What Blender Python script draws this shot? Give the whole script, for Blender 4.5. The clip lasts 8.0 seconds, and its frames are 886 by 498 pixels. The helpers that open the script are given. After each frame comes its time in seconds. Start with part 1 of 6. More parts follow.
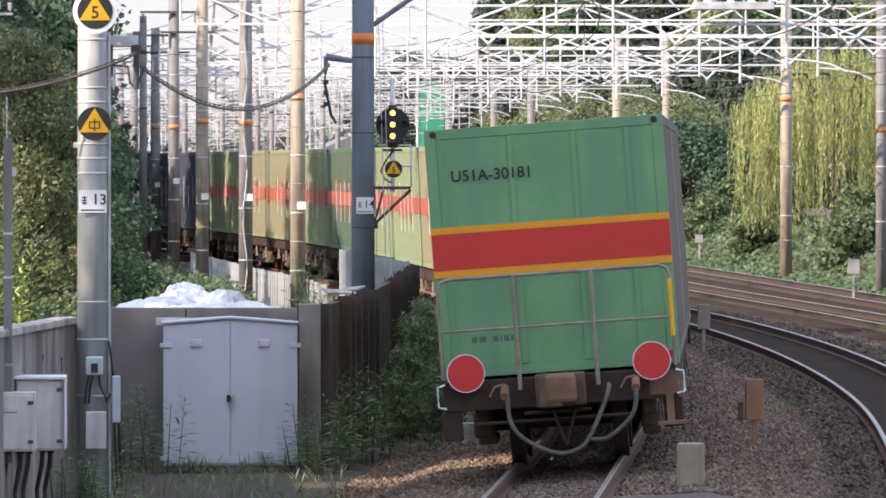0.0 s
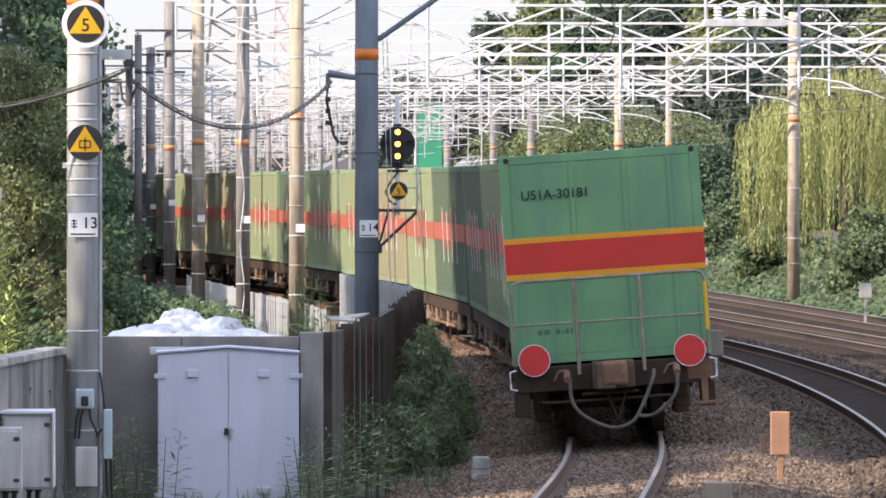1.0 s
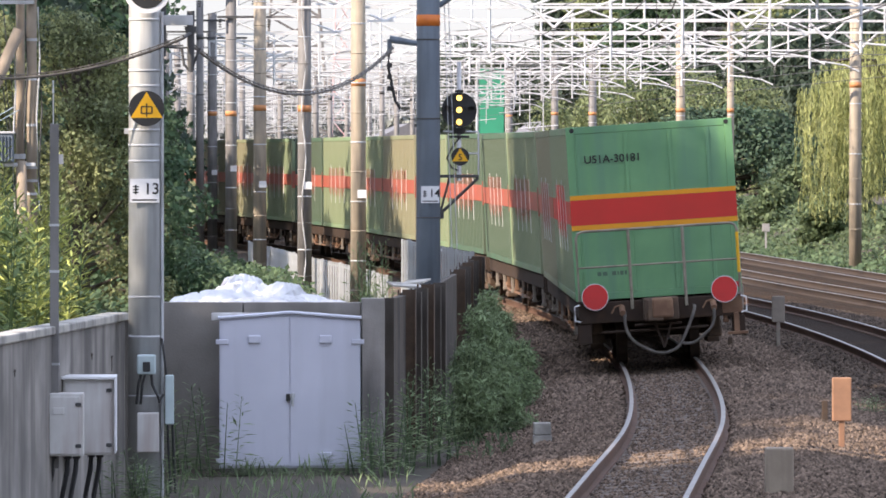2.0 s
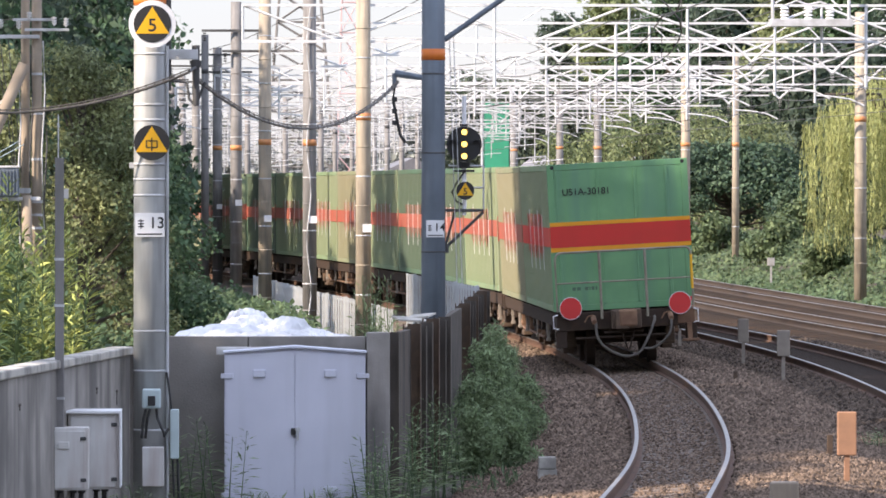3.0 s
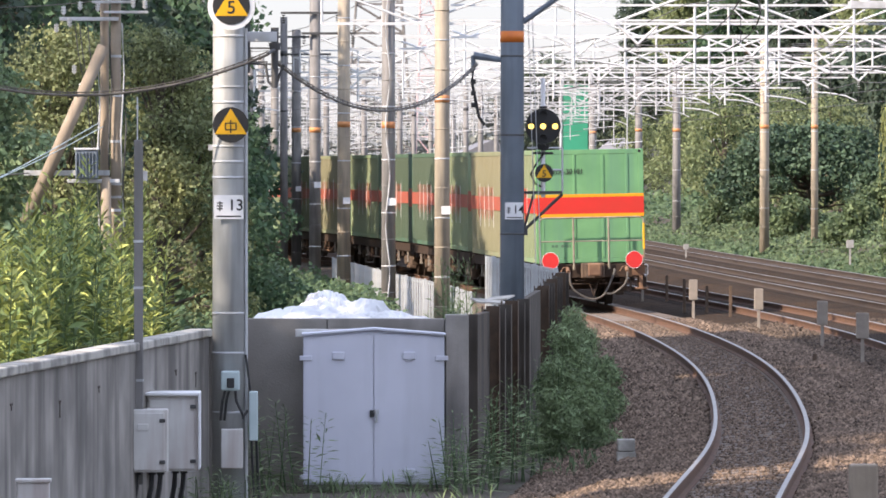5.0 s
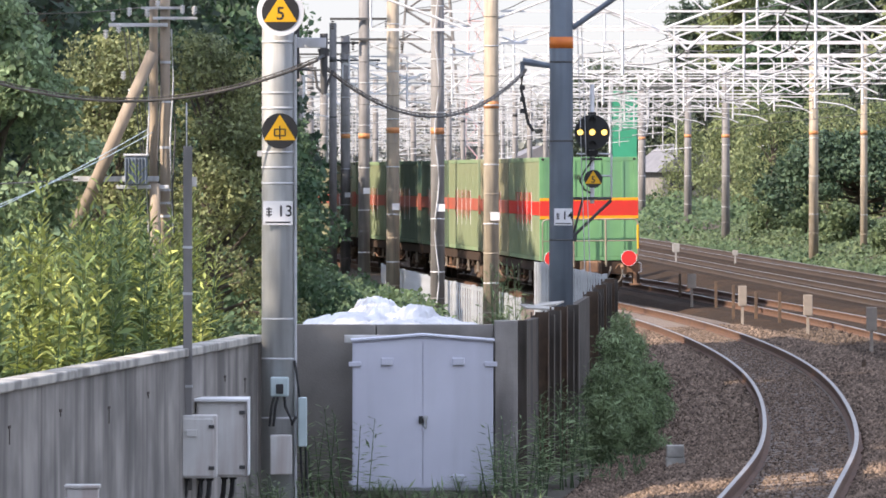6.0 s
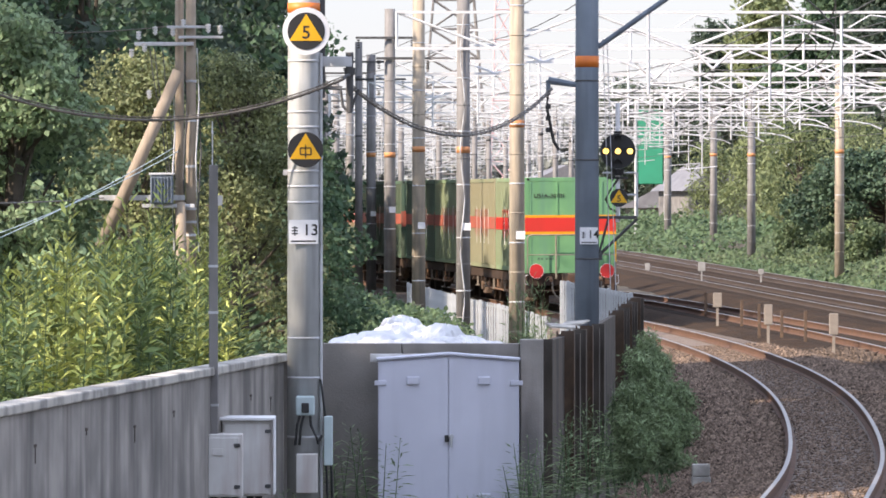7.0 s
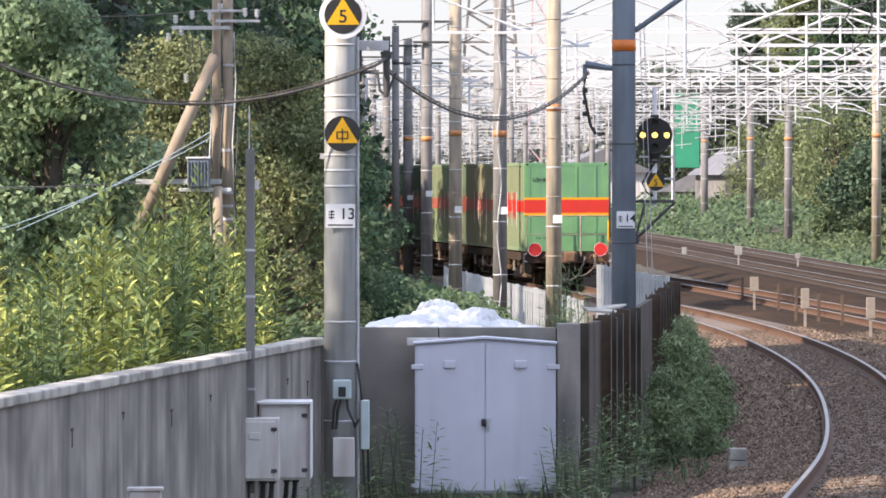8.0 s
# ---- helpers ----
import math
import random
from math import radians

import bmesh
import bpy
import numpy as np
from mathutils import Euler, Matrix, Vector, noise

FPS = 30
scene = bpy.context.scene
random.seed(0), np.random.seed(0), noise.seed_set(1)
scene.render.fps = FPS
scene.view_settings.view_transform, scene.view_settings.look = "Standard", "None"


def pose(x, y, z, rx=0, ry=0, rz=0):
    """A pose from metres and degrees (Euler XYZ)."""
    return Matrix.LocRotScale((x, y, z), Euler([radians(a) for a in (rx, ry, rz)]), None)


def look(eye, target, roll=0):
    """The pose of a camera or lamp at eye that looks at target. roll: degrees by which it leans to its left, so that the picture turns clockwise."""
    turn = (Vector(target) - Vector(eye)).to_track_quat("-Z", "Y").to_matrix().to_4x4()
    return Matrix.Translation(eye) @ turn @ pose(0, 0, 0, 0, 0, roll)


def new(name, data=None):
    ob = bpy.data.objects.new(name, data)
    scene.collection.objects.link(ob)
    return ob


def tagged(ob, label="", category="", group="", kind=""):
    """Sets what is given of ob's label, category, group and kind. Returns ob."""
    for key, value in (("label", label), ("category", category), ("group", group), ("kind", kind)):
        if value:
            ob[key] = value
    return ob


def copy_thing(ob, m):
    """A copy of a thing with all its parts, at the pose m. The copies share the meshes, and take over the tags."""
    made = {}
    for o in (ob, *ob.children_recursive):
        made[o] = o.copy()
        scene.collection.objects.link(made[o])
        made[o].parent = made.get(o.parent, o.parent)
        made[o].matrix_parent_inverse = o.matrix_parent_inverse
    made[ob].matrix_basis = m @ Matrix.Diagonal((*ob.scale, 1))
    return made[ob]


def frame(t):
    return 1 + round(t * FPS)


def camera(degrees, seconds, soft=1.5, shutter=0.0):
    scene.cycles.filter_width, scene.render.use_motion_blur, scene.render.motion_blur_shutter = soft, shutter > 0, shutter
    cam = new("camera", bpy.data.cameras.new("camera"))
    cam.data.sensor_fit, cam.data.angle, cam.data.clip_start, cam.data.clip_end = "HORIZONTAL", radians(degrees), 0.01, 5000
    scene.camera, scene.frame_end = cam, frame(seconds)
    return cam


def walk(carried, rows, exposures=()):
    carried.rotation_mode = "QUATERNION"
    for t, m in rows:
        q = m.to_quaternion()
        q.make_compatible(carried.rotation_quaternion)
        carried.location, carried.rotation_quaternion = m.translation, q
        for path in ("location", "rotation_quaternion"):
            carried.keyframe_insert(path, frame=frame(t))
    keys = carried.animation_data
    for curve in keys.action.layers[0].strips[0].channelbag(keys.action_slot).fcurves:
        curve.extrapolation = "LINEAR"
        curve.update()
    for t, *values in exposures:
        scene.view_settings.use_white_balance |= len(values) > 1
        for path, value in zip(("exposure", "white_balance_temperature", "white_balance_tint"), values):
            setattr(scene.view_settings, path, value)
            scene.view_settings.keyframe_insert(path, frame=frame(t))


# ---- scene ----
# ---- camera: a long lens on a tripod at the platform's end, panned after the train ----
cam = camera(8.153, 8.0, soft=1.7)
EYE = 3.17
# seconds, step back, heading, pitch
ROWS = [
    (0.0, -3.6, -2.331, -0.766),
    (0.1, 0.0, -2.405, -0.844),
    (0.2, 0.0, -2.436, -1.021),
    (0.3, 0.0, -2.613, -1.120),
    (0.4, 0.0, -2.748, -1.078),
    (0.5, 0.0, -2.821, -0.948),
    (0.6, 0.0, -2.810, -0.813),
    (0.7, 0.0, -2.758, -0.745),
    (0.8, 0.0, -2.675, -0.667),
    (0.9, 0.0, -2.551, -0.594),
    (1.0, 0.0, -2.369, -0.568),
    (1.1, 0.0, -2.233, -0.583),
    (1.2, 0.0, -2.109, -0.693),
    (1.3, 0.0, -2.046, -0.792),
    (1.4, 0.0, -2.057, -0.880),
    (1.5, 0.0, -2.054, -0.927),
    (1.6, 0.0, -1.994, -0.927),
    (1.7, 0.0, -1.854, -0.922),
    (2.8, 0.0, -1.765, -0.635),
    (2.9, 0.0, -1.760, -0.594),
    (3.0, 0.0, -1.755, -0.568),
    (3.1, 0.0, -1.750, -0.563),
    (3.2, 0.0, -1.724, -0.573),
    (3.3, 0.0, -1.677, -0.604),
    (3.4, 0.0, -1.656, -0.620),
    (3.5, 0.0, -1.625, -0.651),
    (3.6, 0.0, -1.614, -0.667),
    (3.7, 0.0, -1.604, -0.693),
    (3.8, 0.0, -1.583, -0.698),
    (3.9, 0.0, -1.567, -0.698),
    (4.0, 0.0, -1.552, -0.697),
    (4.1, 0.0, -1.531, -0.698),
    (4.2, 0.0, -1.484, -0.714),
    (4.3, 0.0, -1.422, -0.714),
    (4.4, 0.0, -1.370, -0.719),
    (4.5, 0.0, -1.297, -0.740),
    (4.6, 0.0, -1.266, -0.740),
    (4.7, 0.0, -1.203, -0.740),
    (5.8, 0.0, -0.688, -0.677),
    (5.9, 0.0, -0.630, -0.672),
    (6.0, 0.0, -0.576, -0.677),
    (6.1, 0.0, -0.531, -0.641),
    (6.2, 0.0, -0.500, -0.620),
    (6.3, 0.0, -0.464, -0.604),
    (6.4, 0.0, -0.443, -0.589),
    (6.5, 0.0, -0.432, -0.589),
    (6.6, 0.0, -0.422, -0.578),
    (6.7, 0.0, -0.401, -0.568),
    (6.8, 0.0, -0.375, -0.536),
    (6.9, 0.0, -0.354, -0.510),
    (7.0, 0.0, -0.339, -0.503),
    (7.1, 0.0, -0.318, -0.490),
    (7.2, 0.0, -0.281, -0.510),
    (7.3, 0.0, -0.234, -0.552),
    (7.4, 0.0, -0.182, -0.583),
    (7.5, 0.0, -0.123, -0.606),
    (7.6, 0.0, -0.094, -0.594),
    (7.7, 0.0, -0.068, -0.594),
    (7.8, 0.0, -0.042, -0.604),
    (7.9, 0.0, -0.021, -0.625),
    (8.0, 0.0, -0.000, -0.651),
]
walk(cam, [(t, pose(0, y, EYE, 90 + pitch, 0, yaw)) for t, y, yaw, pitch in ROWS])

# ---- light: low late sun from behind the left shoulder, hazy bright sky ----
SUN_TO = Vector((-0.88, -0.47, 0.72)).normalized()
world = bpy.data.worlds.new("world")
scene.world = world
world.use_nodes = True
wn = world.node_tree.nodes
sky = wn.new("ShaderNodeTexSky")
sky.sky_type, sky.sun_disc = "NISHITA", False
sky.sun_elevation = math.asin(SUN_TO.z)
sky.sun_rotation = math.atan2(SUN_TO.x, SUN_TO.y)
sky.air_density, sky.dust_density, sky.ozone_density = 1.0, 0.3, 1.2
wn["Background"].inputs["Strength"].default_value = 0.118
# thin high cloud, brighter overhead than at the horizon
up = wn.new("ShaderNodeSeparateXYZ")
world.node_tree.links.new(wn.new("ShaderNodeTexCoord").outputs["Generated"], up.inputs[0])
veil = wn.new("ShaderNodeMapRange")
veil.inputs[1].default_value, veil.inputs[2].default_value, veil.inputs[3].default_value, veil.inputs[4].default_value = 0.0, 1.0, 0.72, 2.45
world.node_tree.links.new(up.outputs["Z"], veil.inputs[0])
cloud = wn.new("ShaderNodeVectorMath")
cloud.operation = "SCALE"
cloud.inputs[0].default_value = (1.42, 1.74, 2.42)
world.node_tree.links.new(veil.outputs[0], cloud.inputs["Scale"])
haze = wn.new("ShaderNodeMixRGB")
haze.inputs[0].default_value = 0.85
world.node_tree.links.new(sky.outputs["Color"], haze.inputs[1])
world.node_tree.links.new(cloud.outputs[0], haze.inputs[2])
world.node_tree.links.new(haze.outputs[0], wn["Background"].inputs["Color"])
sun_data = bpy.data.lights.new("sun", "SUN")
sun_data.energy, sun_data.angle, sun_data.color = 2.35, radians(0.6), (1.0, 0.92, 0.82)
sun = new("sun", sun_data)
sun.matrix_world = look(SUN_TO * 100, (0, 0, 0))
scene.view_settings.exposure = 1.93
scene.view_settings.use_white_balance = True
scene.view_settings.white_balance_temperature, scene.view_settings.white_balance_tint = 7200, 17

# ---- materials ----
def mat(name, a, b, scale=4.0, rough=0.8, metal=0.0, fine=40.0, bump=0.15, c=None, streak=None, island=0.0, spec=0.5, trans=0.0, emit=0.0, depth=0.01, still=False):
    """A surface of two base colours mixed by coarse noise, with a fine grain, bump and, where given, stains c by a second noise stretched by streak."""
    m = bpy.data.materials.new(name)
    m.use_nodes = True
    n, l = m.node_tree.nodes, m.node_tree.links
    p = n["Principled BSDF"]
    co = n.new("ShaderNodeNewGeometry") if still else n.new("ShaderNodeTexCoord")
    where = co.outputs["Position" if still else "Object"]
    n1 = n.new("ShaderNodeTexNoise")
    n1.inputs["Scale"].default_value, n1.inputs["Detail"].default_value = scale, 5
    l.new(where, n1.inputs["Vector"])
    ramp = n.new("ShaderNodeMapRange")
    ramp.inputs[1].default_value, ramp.inputs[2].default_value = 0.35, 0.65
    l.new(n1.outputs[0], ramp.inputs[0])
    mix = n.new("ShaderNodeMixRGB")
    mix.inputs[1].default_value, mix.inputs[2].default_value = (*a, 1), (*b, 1)
    l.new(ramp.outputs[0], mix.inputs[0])
    out = mix.outputs[0]
    n2 = n.new("ShaderNodeTexNoise")
    n2.inputs["Scale"].default_value, n2.inputs["Detail"].default_value = fine, 3
    l.new(where, n2.inputs["Vector"])
    if c is not None:
        mp = n.new("ShaderNodeMapping")
        mp.inputs["Scale"].default_value = streak or (1, 1, 1)
        l.new(where, mp.inputs["Vector"])
        n3 = n.new("ShaderNodeTexNoise")
        n3.inputs["Scale"].default_value, n3.inputs["Detail"].default_value = scale, 6
        l.new(mp.outputs[0], n3.inputs["Vector"])
        r3 = n.new("ShaderNodeMapRange")
        r3.inputs[1].default_value, r3.inputs[2].default_value, r3.inputs[4].default_value = 0.45, 0.68, 0.85
        l.new(n3.outputs[0], r3.inputs[0])
        m3 = n.new("ShaderNodeMixRGB")
        m3.inputs[2].default_value = (*c, 1)
        l.new(r3.outputs[0], m3.inputs[0])
        l.new(out, m3.inputs[1])
        out = m3.outputs[0]
    if island:
        geo, hs = n.new("ShaderNodeNewGeometry"), n.new("ShaderNodeHueSaturation")
        mr = n.new("ShaderNodeMapRange")
        mr.inputs[3].default_value, mr.inputs[4].default_value = 1 - island, 1 + island
        l.new(geo.outputs["Random Per Island"], mr.inputs[0])
        l.new(mr.outputs[0], hs.inputs["Value"])
        l.new(out, hs.inputs["Color"])
        out = hs.outputs[0]
    l.new(out, p.inputs["Base Color"])
    p.inputs["Roughness"].default_value, p.inputs["Metallic"].default_value = rough, metal
    p.inputs["Specular IOR Level"].default_value = spec
    if bump:
        b1 = n.new("ShaderNodeBump")
        b1.inputs["Strength"].default_value, b1.inputs["Distance"].default_value = bump, depth
        l.new(n2.outputs[0], b1.inputs["Height"])
        l.new(b1.outputs[0], p.inputs["Normal"])
    if trans:
        t = n.new("ShaderNodeBsdfTranslucent")
        l.new(out, t.inputs["Color"])
        ms = n.new("ShaderNodeMixShader")
        ms.inputs[0].default_value = trans
        l.new(p.outputs[0], ms.inputs[1])
        l.new(t.outputs[0], ms.inputs[2])
        l.new(ms.outputs[0], n["Material Output"].inputs["Surface"])
    if emit:
        p.inputs["Emission Color"].default_value, p.inputs["Emission Strength"].default_value = (*a, 1), emit
    return m


CONCRETE = mat("weathered_concrete", (0.36, 0.33, 0.295), (0.21, 0.195, 0.175), 1.6, 0.9, fine=45, bump=0.3, c=(0.10, 0.092, 0.084), streak=(2.4, 1.7, 0.22), still=True)
CONCRETE_DARK = mat("dark_stained_concrete", (0.30, 0.275, 0.245), (0.20, 0.183, 0.163), 1.2, 0.92, fine=45, bump=0.3, c=(0.11, 0.10, 0.088), streak=(1.5, 1.5, 0.3), still=True)
PILE = mat("dark_pile_wall", (0.115, 0.10, 0.088), (0.068, 0.06, 0.052), 2.0, 0.92, fine=50, bump=0.35, c=(0.15, 0.125, 0.10), streak=(2.5, 2.5, 0.12), spec=0.2)
RAILING = mat("dull_brown_pipe", (0.30, 0.265, 0.20), (0.20, 0.17, 0.125), 6.0, 0.7, bump=0.1)
# ballast of the outer tracks, their shade put into a darker colour
BALLAST_SHADED = mat("shade_dark_ballast", (0.044, 0.032, 0.024), (0.028, 0.021, 0.016), 0.7, 0.95, fine=22, bump=1.0, c=(0.07, 0.045, 0.03), depth=0.05, spec=0.05)
COPING = mat("coping_concrete", (0.52, 0.49, 0.43), (0.38, 0.36, 0.32), 3.0, 0.9, fine=60, bump=0.3, c=(0.2, 0.19, 0.17), still=True)
POLE_LIGHT = mat("pale_pole_paint", (0.47, 0.48, 0.47), (0.40, 0.41, 0.40), 3.0, 0.55, fine=50, bump=0.08, c=(0.30, 0.30, 0.29), streak=(3, 3, 0.3))
POLE_BLUE = mat("blue_grey_pole_paint", (0.175, 0.215, 0.255), (0.135, 0.17, 0.205), 2.0, 0.6, fine=50, bump=0.1, c=(0.10, 0.12, 0.145), streak=(3, 3, 0.25))
POLE_CONC = mat("spun_concrete_pole", (0.41, 0.345, 0.26), (0.33, 0.28, 0.21), 2.5, 0.85, fine=50, bump=0.15, c=(0.2, 0.18, 0.15), streak=(3, 3, 0.3))
POLE_DARK = mat("grey_concrete_pole", (0.24, 0.23, 0.22), (0.18, 0.172, 0.165), 2.5, 0.85, fine=50, bump=0.15, c=(0.12, 0.118, 0.112), streak=(3, 3, 0.3))
ORANGE = mat("orange_band", (0.75, 0.20, 0.03), (0.65, 0.16, 0.03), 6.0, 0.5, bump=0.0)
ORANGE_OLD = mat("faded_orange_band", (0.58, 0.25, 0.09), (0.48, 0.20, 0.08), 6.0, 0.6, bump=0.0)
WHITE = mat("white_plate", (0.80, 0.80, 0.80), (0.72, 0.72, 0.72), 6.0, 0.5, bump=0.0)
INK = mat("black_ink", (0.015, 0.015, 0.015), (0.02, 0.02, 0.02), 6.0, 0.6, bump=0.0)
YELLOW = mat("yellow_enamel", (0.80, 0.42, 0.01), (0.74, 0.38, 0.01), 5.0, 0.45, bump=0.0)
GALV = mat("galvanised_steel", (0.56, 0.57, 0.58), (0.47, 0.48, 0.49), 3.0, 0.5, 0.1, fine=40, bump=0.05, c=(0.36, 0.36, 0.35))
STEEL = mat("dark_steel", (0.10, 0.10, 0.10), (0.07, 0.07, 0.07), 5.0, 0.6, 0.4, bump=0.1)
BLACK = mat("black_rubber", (0.02, 0.02, 0.02), (0.03, 0.03, 0.03), 5.0, 0.6, bump=0.05)
LOCKER = mat("pale_grey_enamel", (0.63, 0.64, 0.72), (0.58, 0.59, 0.67), 1.5, 0.42, fine=30, bump=0.02, c=(0.50, 0.51, 0.57), streak=(1.5, 1.5, 0.2))
BOXGREY = mat("cabinet_grey", (0.66, 0.65, 0.62), (0.58, 0.57, 0.54), 3.0, 0.5, bump=0.02, c=(0.42, 0.34, 0.31), streak=(2, 2, 0.2))
TEAL = mat("pale_teal_box", (0.50, 0.60, 0.60), (0.44, 0.54, 0.54), 5.0, 0.5, bump=0.02)
RAIL_TOP = mat("polished_rail_head", (0.34, 0.32, 0.30), (0.27, 0.25, 0.23), 3.0, 0.42, 0.85, bump=0.0)
RAIL_DARK = mat("dark_rail", (0.060, 0.040, 0.030), (0.042, 0.030, 0.024), 6.0, 0.85, fine=80, bump=0.2)
RAIL_SIDE = mat("rusty_rail", (0.135, 0.068, 0.040), (0.09, 0.048, 0.030), 6.0, 0.85, 0.0, fine=80, bump=0.2)
BALLAST = mat("ballast", (0.13, 0.098, 0.074), (0.088, 0.066, 0.051), 0.7, 0.95, fine=22, bump=0.8, c=(0.10, 0.075, 0.06), depth=0.04)
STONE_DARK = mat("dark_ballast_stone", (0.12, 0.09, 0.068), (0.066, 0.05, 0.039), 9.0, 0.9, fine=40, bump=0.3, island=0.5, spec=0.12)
STONE = mat("ballast_stone", (0.185, 0.134, 0.099), (0.092, 0.067, 0.05), 9.0, 0.9, fine=40, bump=0.3, island=0.65, spec=0.12)
# sleepers of the outer tracks, darkened in colour to stand for shade
SLEEPER_SHADED = mat("shade_dark_sleeper", (0.045, 0.036, 0.03), (0.032, 0.026, 0.022), 5.0, 0.95, fine=40, bump=0.3, spec=0.05)
SLEEPER = mat("sleeper", (0.19, 0.15, 0.12), (0.135, 0.105, 0.085), 5.0, 0.95, fine=40, bump=0.3)
SOIL = mat("soil_and_grass", (0.060, 0.050, 0.035), (0.042, 0.040, 0.024), 0.5, 0.95, fine=9, bump=0.8, c=(0.085, 0.062, 0.045), depth=0.05)
GREEN = mat("container_green", (0.15, 0.345, 0.155), (0.112, 0.28, 0.125), 1.6, 0.48, fine=30, bump=0.03, c=(0.115, 0.265, 0.15), streak=(2.2, 2.2, 0.16))
GREEN_OLD = mat("container_green_faded", (0.205, 0.30, 0.165), (0.17, 0.255, 0.14), 1.0, 0.6, fine=30, bump=0.05, c=(0.25, 0.26, 0.16), streak=(2, 2, 0.2))
GREEN_TAN = mat("container_green_tan", (0.235, 0.255, 0.15), (0.195, 0.215, 0.125), 1.0, 0.65, fine=30, bump=0.05, c=(0.27, 0.235, 0.15), streak=(2, 2, 0.2))
GREEN_DARK = mat("container_green_dark", (0.075, 0.15, 0.095), (0.06, 0.12, 0.075), 1.0, 0.6, fine=30, bump=0.05, c=(0.10, 0.12, 0.08), streak=(2, 2, 0.2))
DARK_SIDE = mat("dark_container_side", (0.135, 0.12, 0.10), (0.095, 0.085, 0.072), 1.2, 0.75, fine=30, bump=0.1, c=(0.17, 0.14, 0.11), streak=(2, 2, 0.2))
RED = mat("red_band_paint", (0.62, 0.028, 0.018), (0.55, 0.03, 0.018), 2.0, 0.5, bump=0.02)
RED_OLD = mat("red_band_faded", (0.42, 0.085, 0.052), (0.34, 0.085, 0.055), 2.0, 0.6, bump=0.02, c=(0.30, 0.13, 0.09), streak=(3, 3, 0.4))
ORANGE_YELLOW = mat("yellow_band_paint", (0.80, 0.33, 0.01), (0.72, 0.29, 0.01), 2.0, 0.5, bump=0.02)
RED_DISC = mat("red_marker_disc", (0.62, 0.03, 0.028), (0.57, 0.03, 0.026), 4.0, 0.4, bump=0.0)
WAGON = mat("rusty_wagon_frame", (0.055, 0.038, 0.028), (0.032, 0.025, 0.021), 4.0, 0.85, fine=40, bump=0.2, c=(0.075, 0.045, 0.03), spec=0.2)
RUST_LIGHT = mat("brown_rusty_steel", (0.23, 0.13, 0.075), (0.16, 0.085, 0.05), 5.0, 0.85, fine=40, bump=0.2)
HOSE = mat("grey_hose", (0.13, 0.115, 0.095), (0.075, 0.066, 0.056), 8.0, 0.6, bump=0.05)
TARP = mat("white_tarpaulin", (0.72, 0.72, 0.72), (0.60, 0.60, 0.61), 2.0, 0.55, fine=14, bump=0.3)
CONTAINER_BLUE = mat("container_blue", (0.055, 0.072, 0.115), (0.042, 0.055, 0.088), 1.0, 0.6, fine=30, bump=0.05, c=(0.075, 0.08, 0.10), streak=(2, 2, 0.2))
FENCE = mat("pale_fence_paint", (0.50, 0.52, 0.52), (0.40, 0.42, 0.42), 3.0, 0.55, bump=0.05)
BOGIE = mat("grimy_bogie_steel", (0.10, 0.066, 0.044), (0.06, 0.042, 0.031), 5.0, 0.85, fine=40, bump=0.2, c=(0.16, 0.10, 0.06))
BARK = mat("bark", (0.10, 0.08, 0.06), (0.06, 0.05, 0.04), 6.0, 0.95, fine=30, bump=0.5)
WOOD = mat("pole_wood", (0.33, 0.27, 0.20), (0.26, 0.21, 0.155), 4.0, 0.85, fine=40, bump=0.2, c=(0.25, 0.20, 0.15), streak=(4, 4, 0.3))
POST_CONC = mat("marker_post_concrete", (0.31, 0.265, 0.215), (0.24, 0.205, 0.17), 6.0, 0.9, fine=50, bump=0.2)
# warm sunlight is put into this post's orange-brown colour
POST_ORANGE = mat("orange_lit_post", (0.36, 0.19, 0.11), (0.28, 0.15, 0.09), 6.0, 0.85, fine=50, bump=0.2)
ROOF = mat("roof_tiles", (0.17, 0.17, 0.18), (0.13, 0.13, 0.14), 2.0, 0.7, bump=0.1)
NET = mat("green_sheeting", (0.02, 0.30, 0.17), (0.02, 0.25, 0.14), 0.6, 0.7, fine=10, bump=0.2)
LAMP_ON = mat("lit_signal_lamp", (1.0, 0.70, 0.16), (1.0, 0.70, 0.16), 1, 0.4, bump=0.0, emit=0.8)
PORTAL_PAINT = mat("bright_galvanised_lattice", (0.68, 0.69, 0.70), (0.56, 0.57, 0.58), 1.0, 0.5, bump=0.0)
# red and white paled to pink, distance haze painted into the colour
MAST_PINK = mat("hazed_red_white_steel", (0.62, 0.36, 0.36), (0.55, 0.46, 0.46), 0.3, 0.7, bump=0.0)
PLATE_GREY = mat("dull_grey_plate", (0.34, 0.335, 0.32), (0.27, 0.265, 0.25), 6.0, 0.7, bump=0.05)


def leaf_mat(name, a, b, island=0.35, trans=0.35):
    return mat(name, a, b, 0.9, 0.6, fine=12, bump=0.0, island=island, trans=trans, spec=0.25)


LEAF_DARK = leaf_mat("dark_leaves", (0.10, 0.165, 0.09), (0.058, 0.108, 0.06), 0.45)
LEAF_MID = leaf_mat("mid_green_leaves", (0.115, 0.17, 0.085), (0.068, 0.115, 0.058), 0.45)
LEAF_YELLOW = leaf_mat("yellow_green_leaves", (0.255, 0.275, 0.125), (0.145, 0.175, 0.085), 0.5, 0.25)
LEAF_WEED = leaf_mat("weed_leaves", (0.41, 0.43, 0.125), (0.20, 0.27, 0.085), 0.6, 0.22)
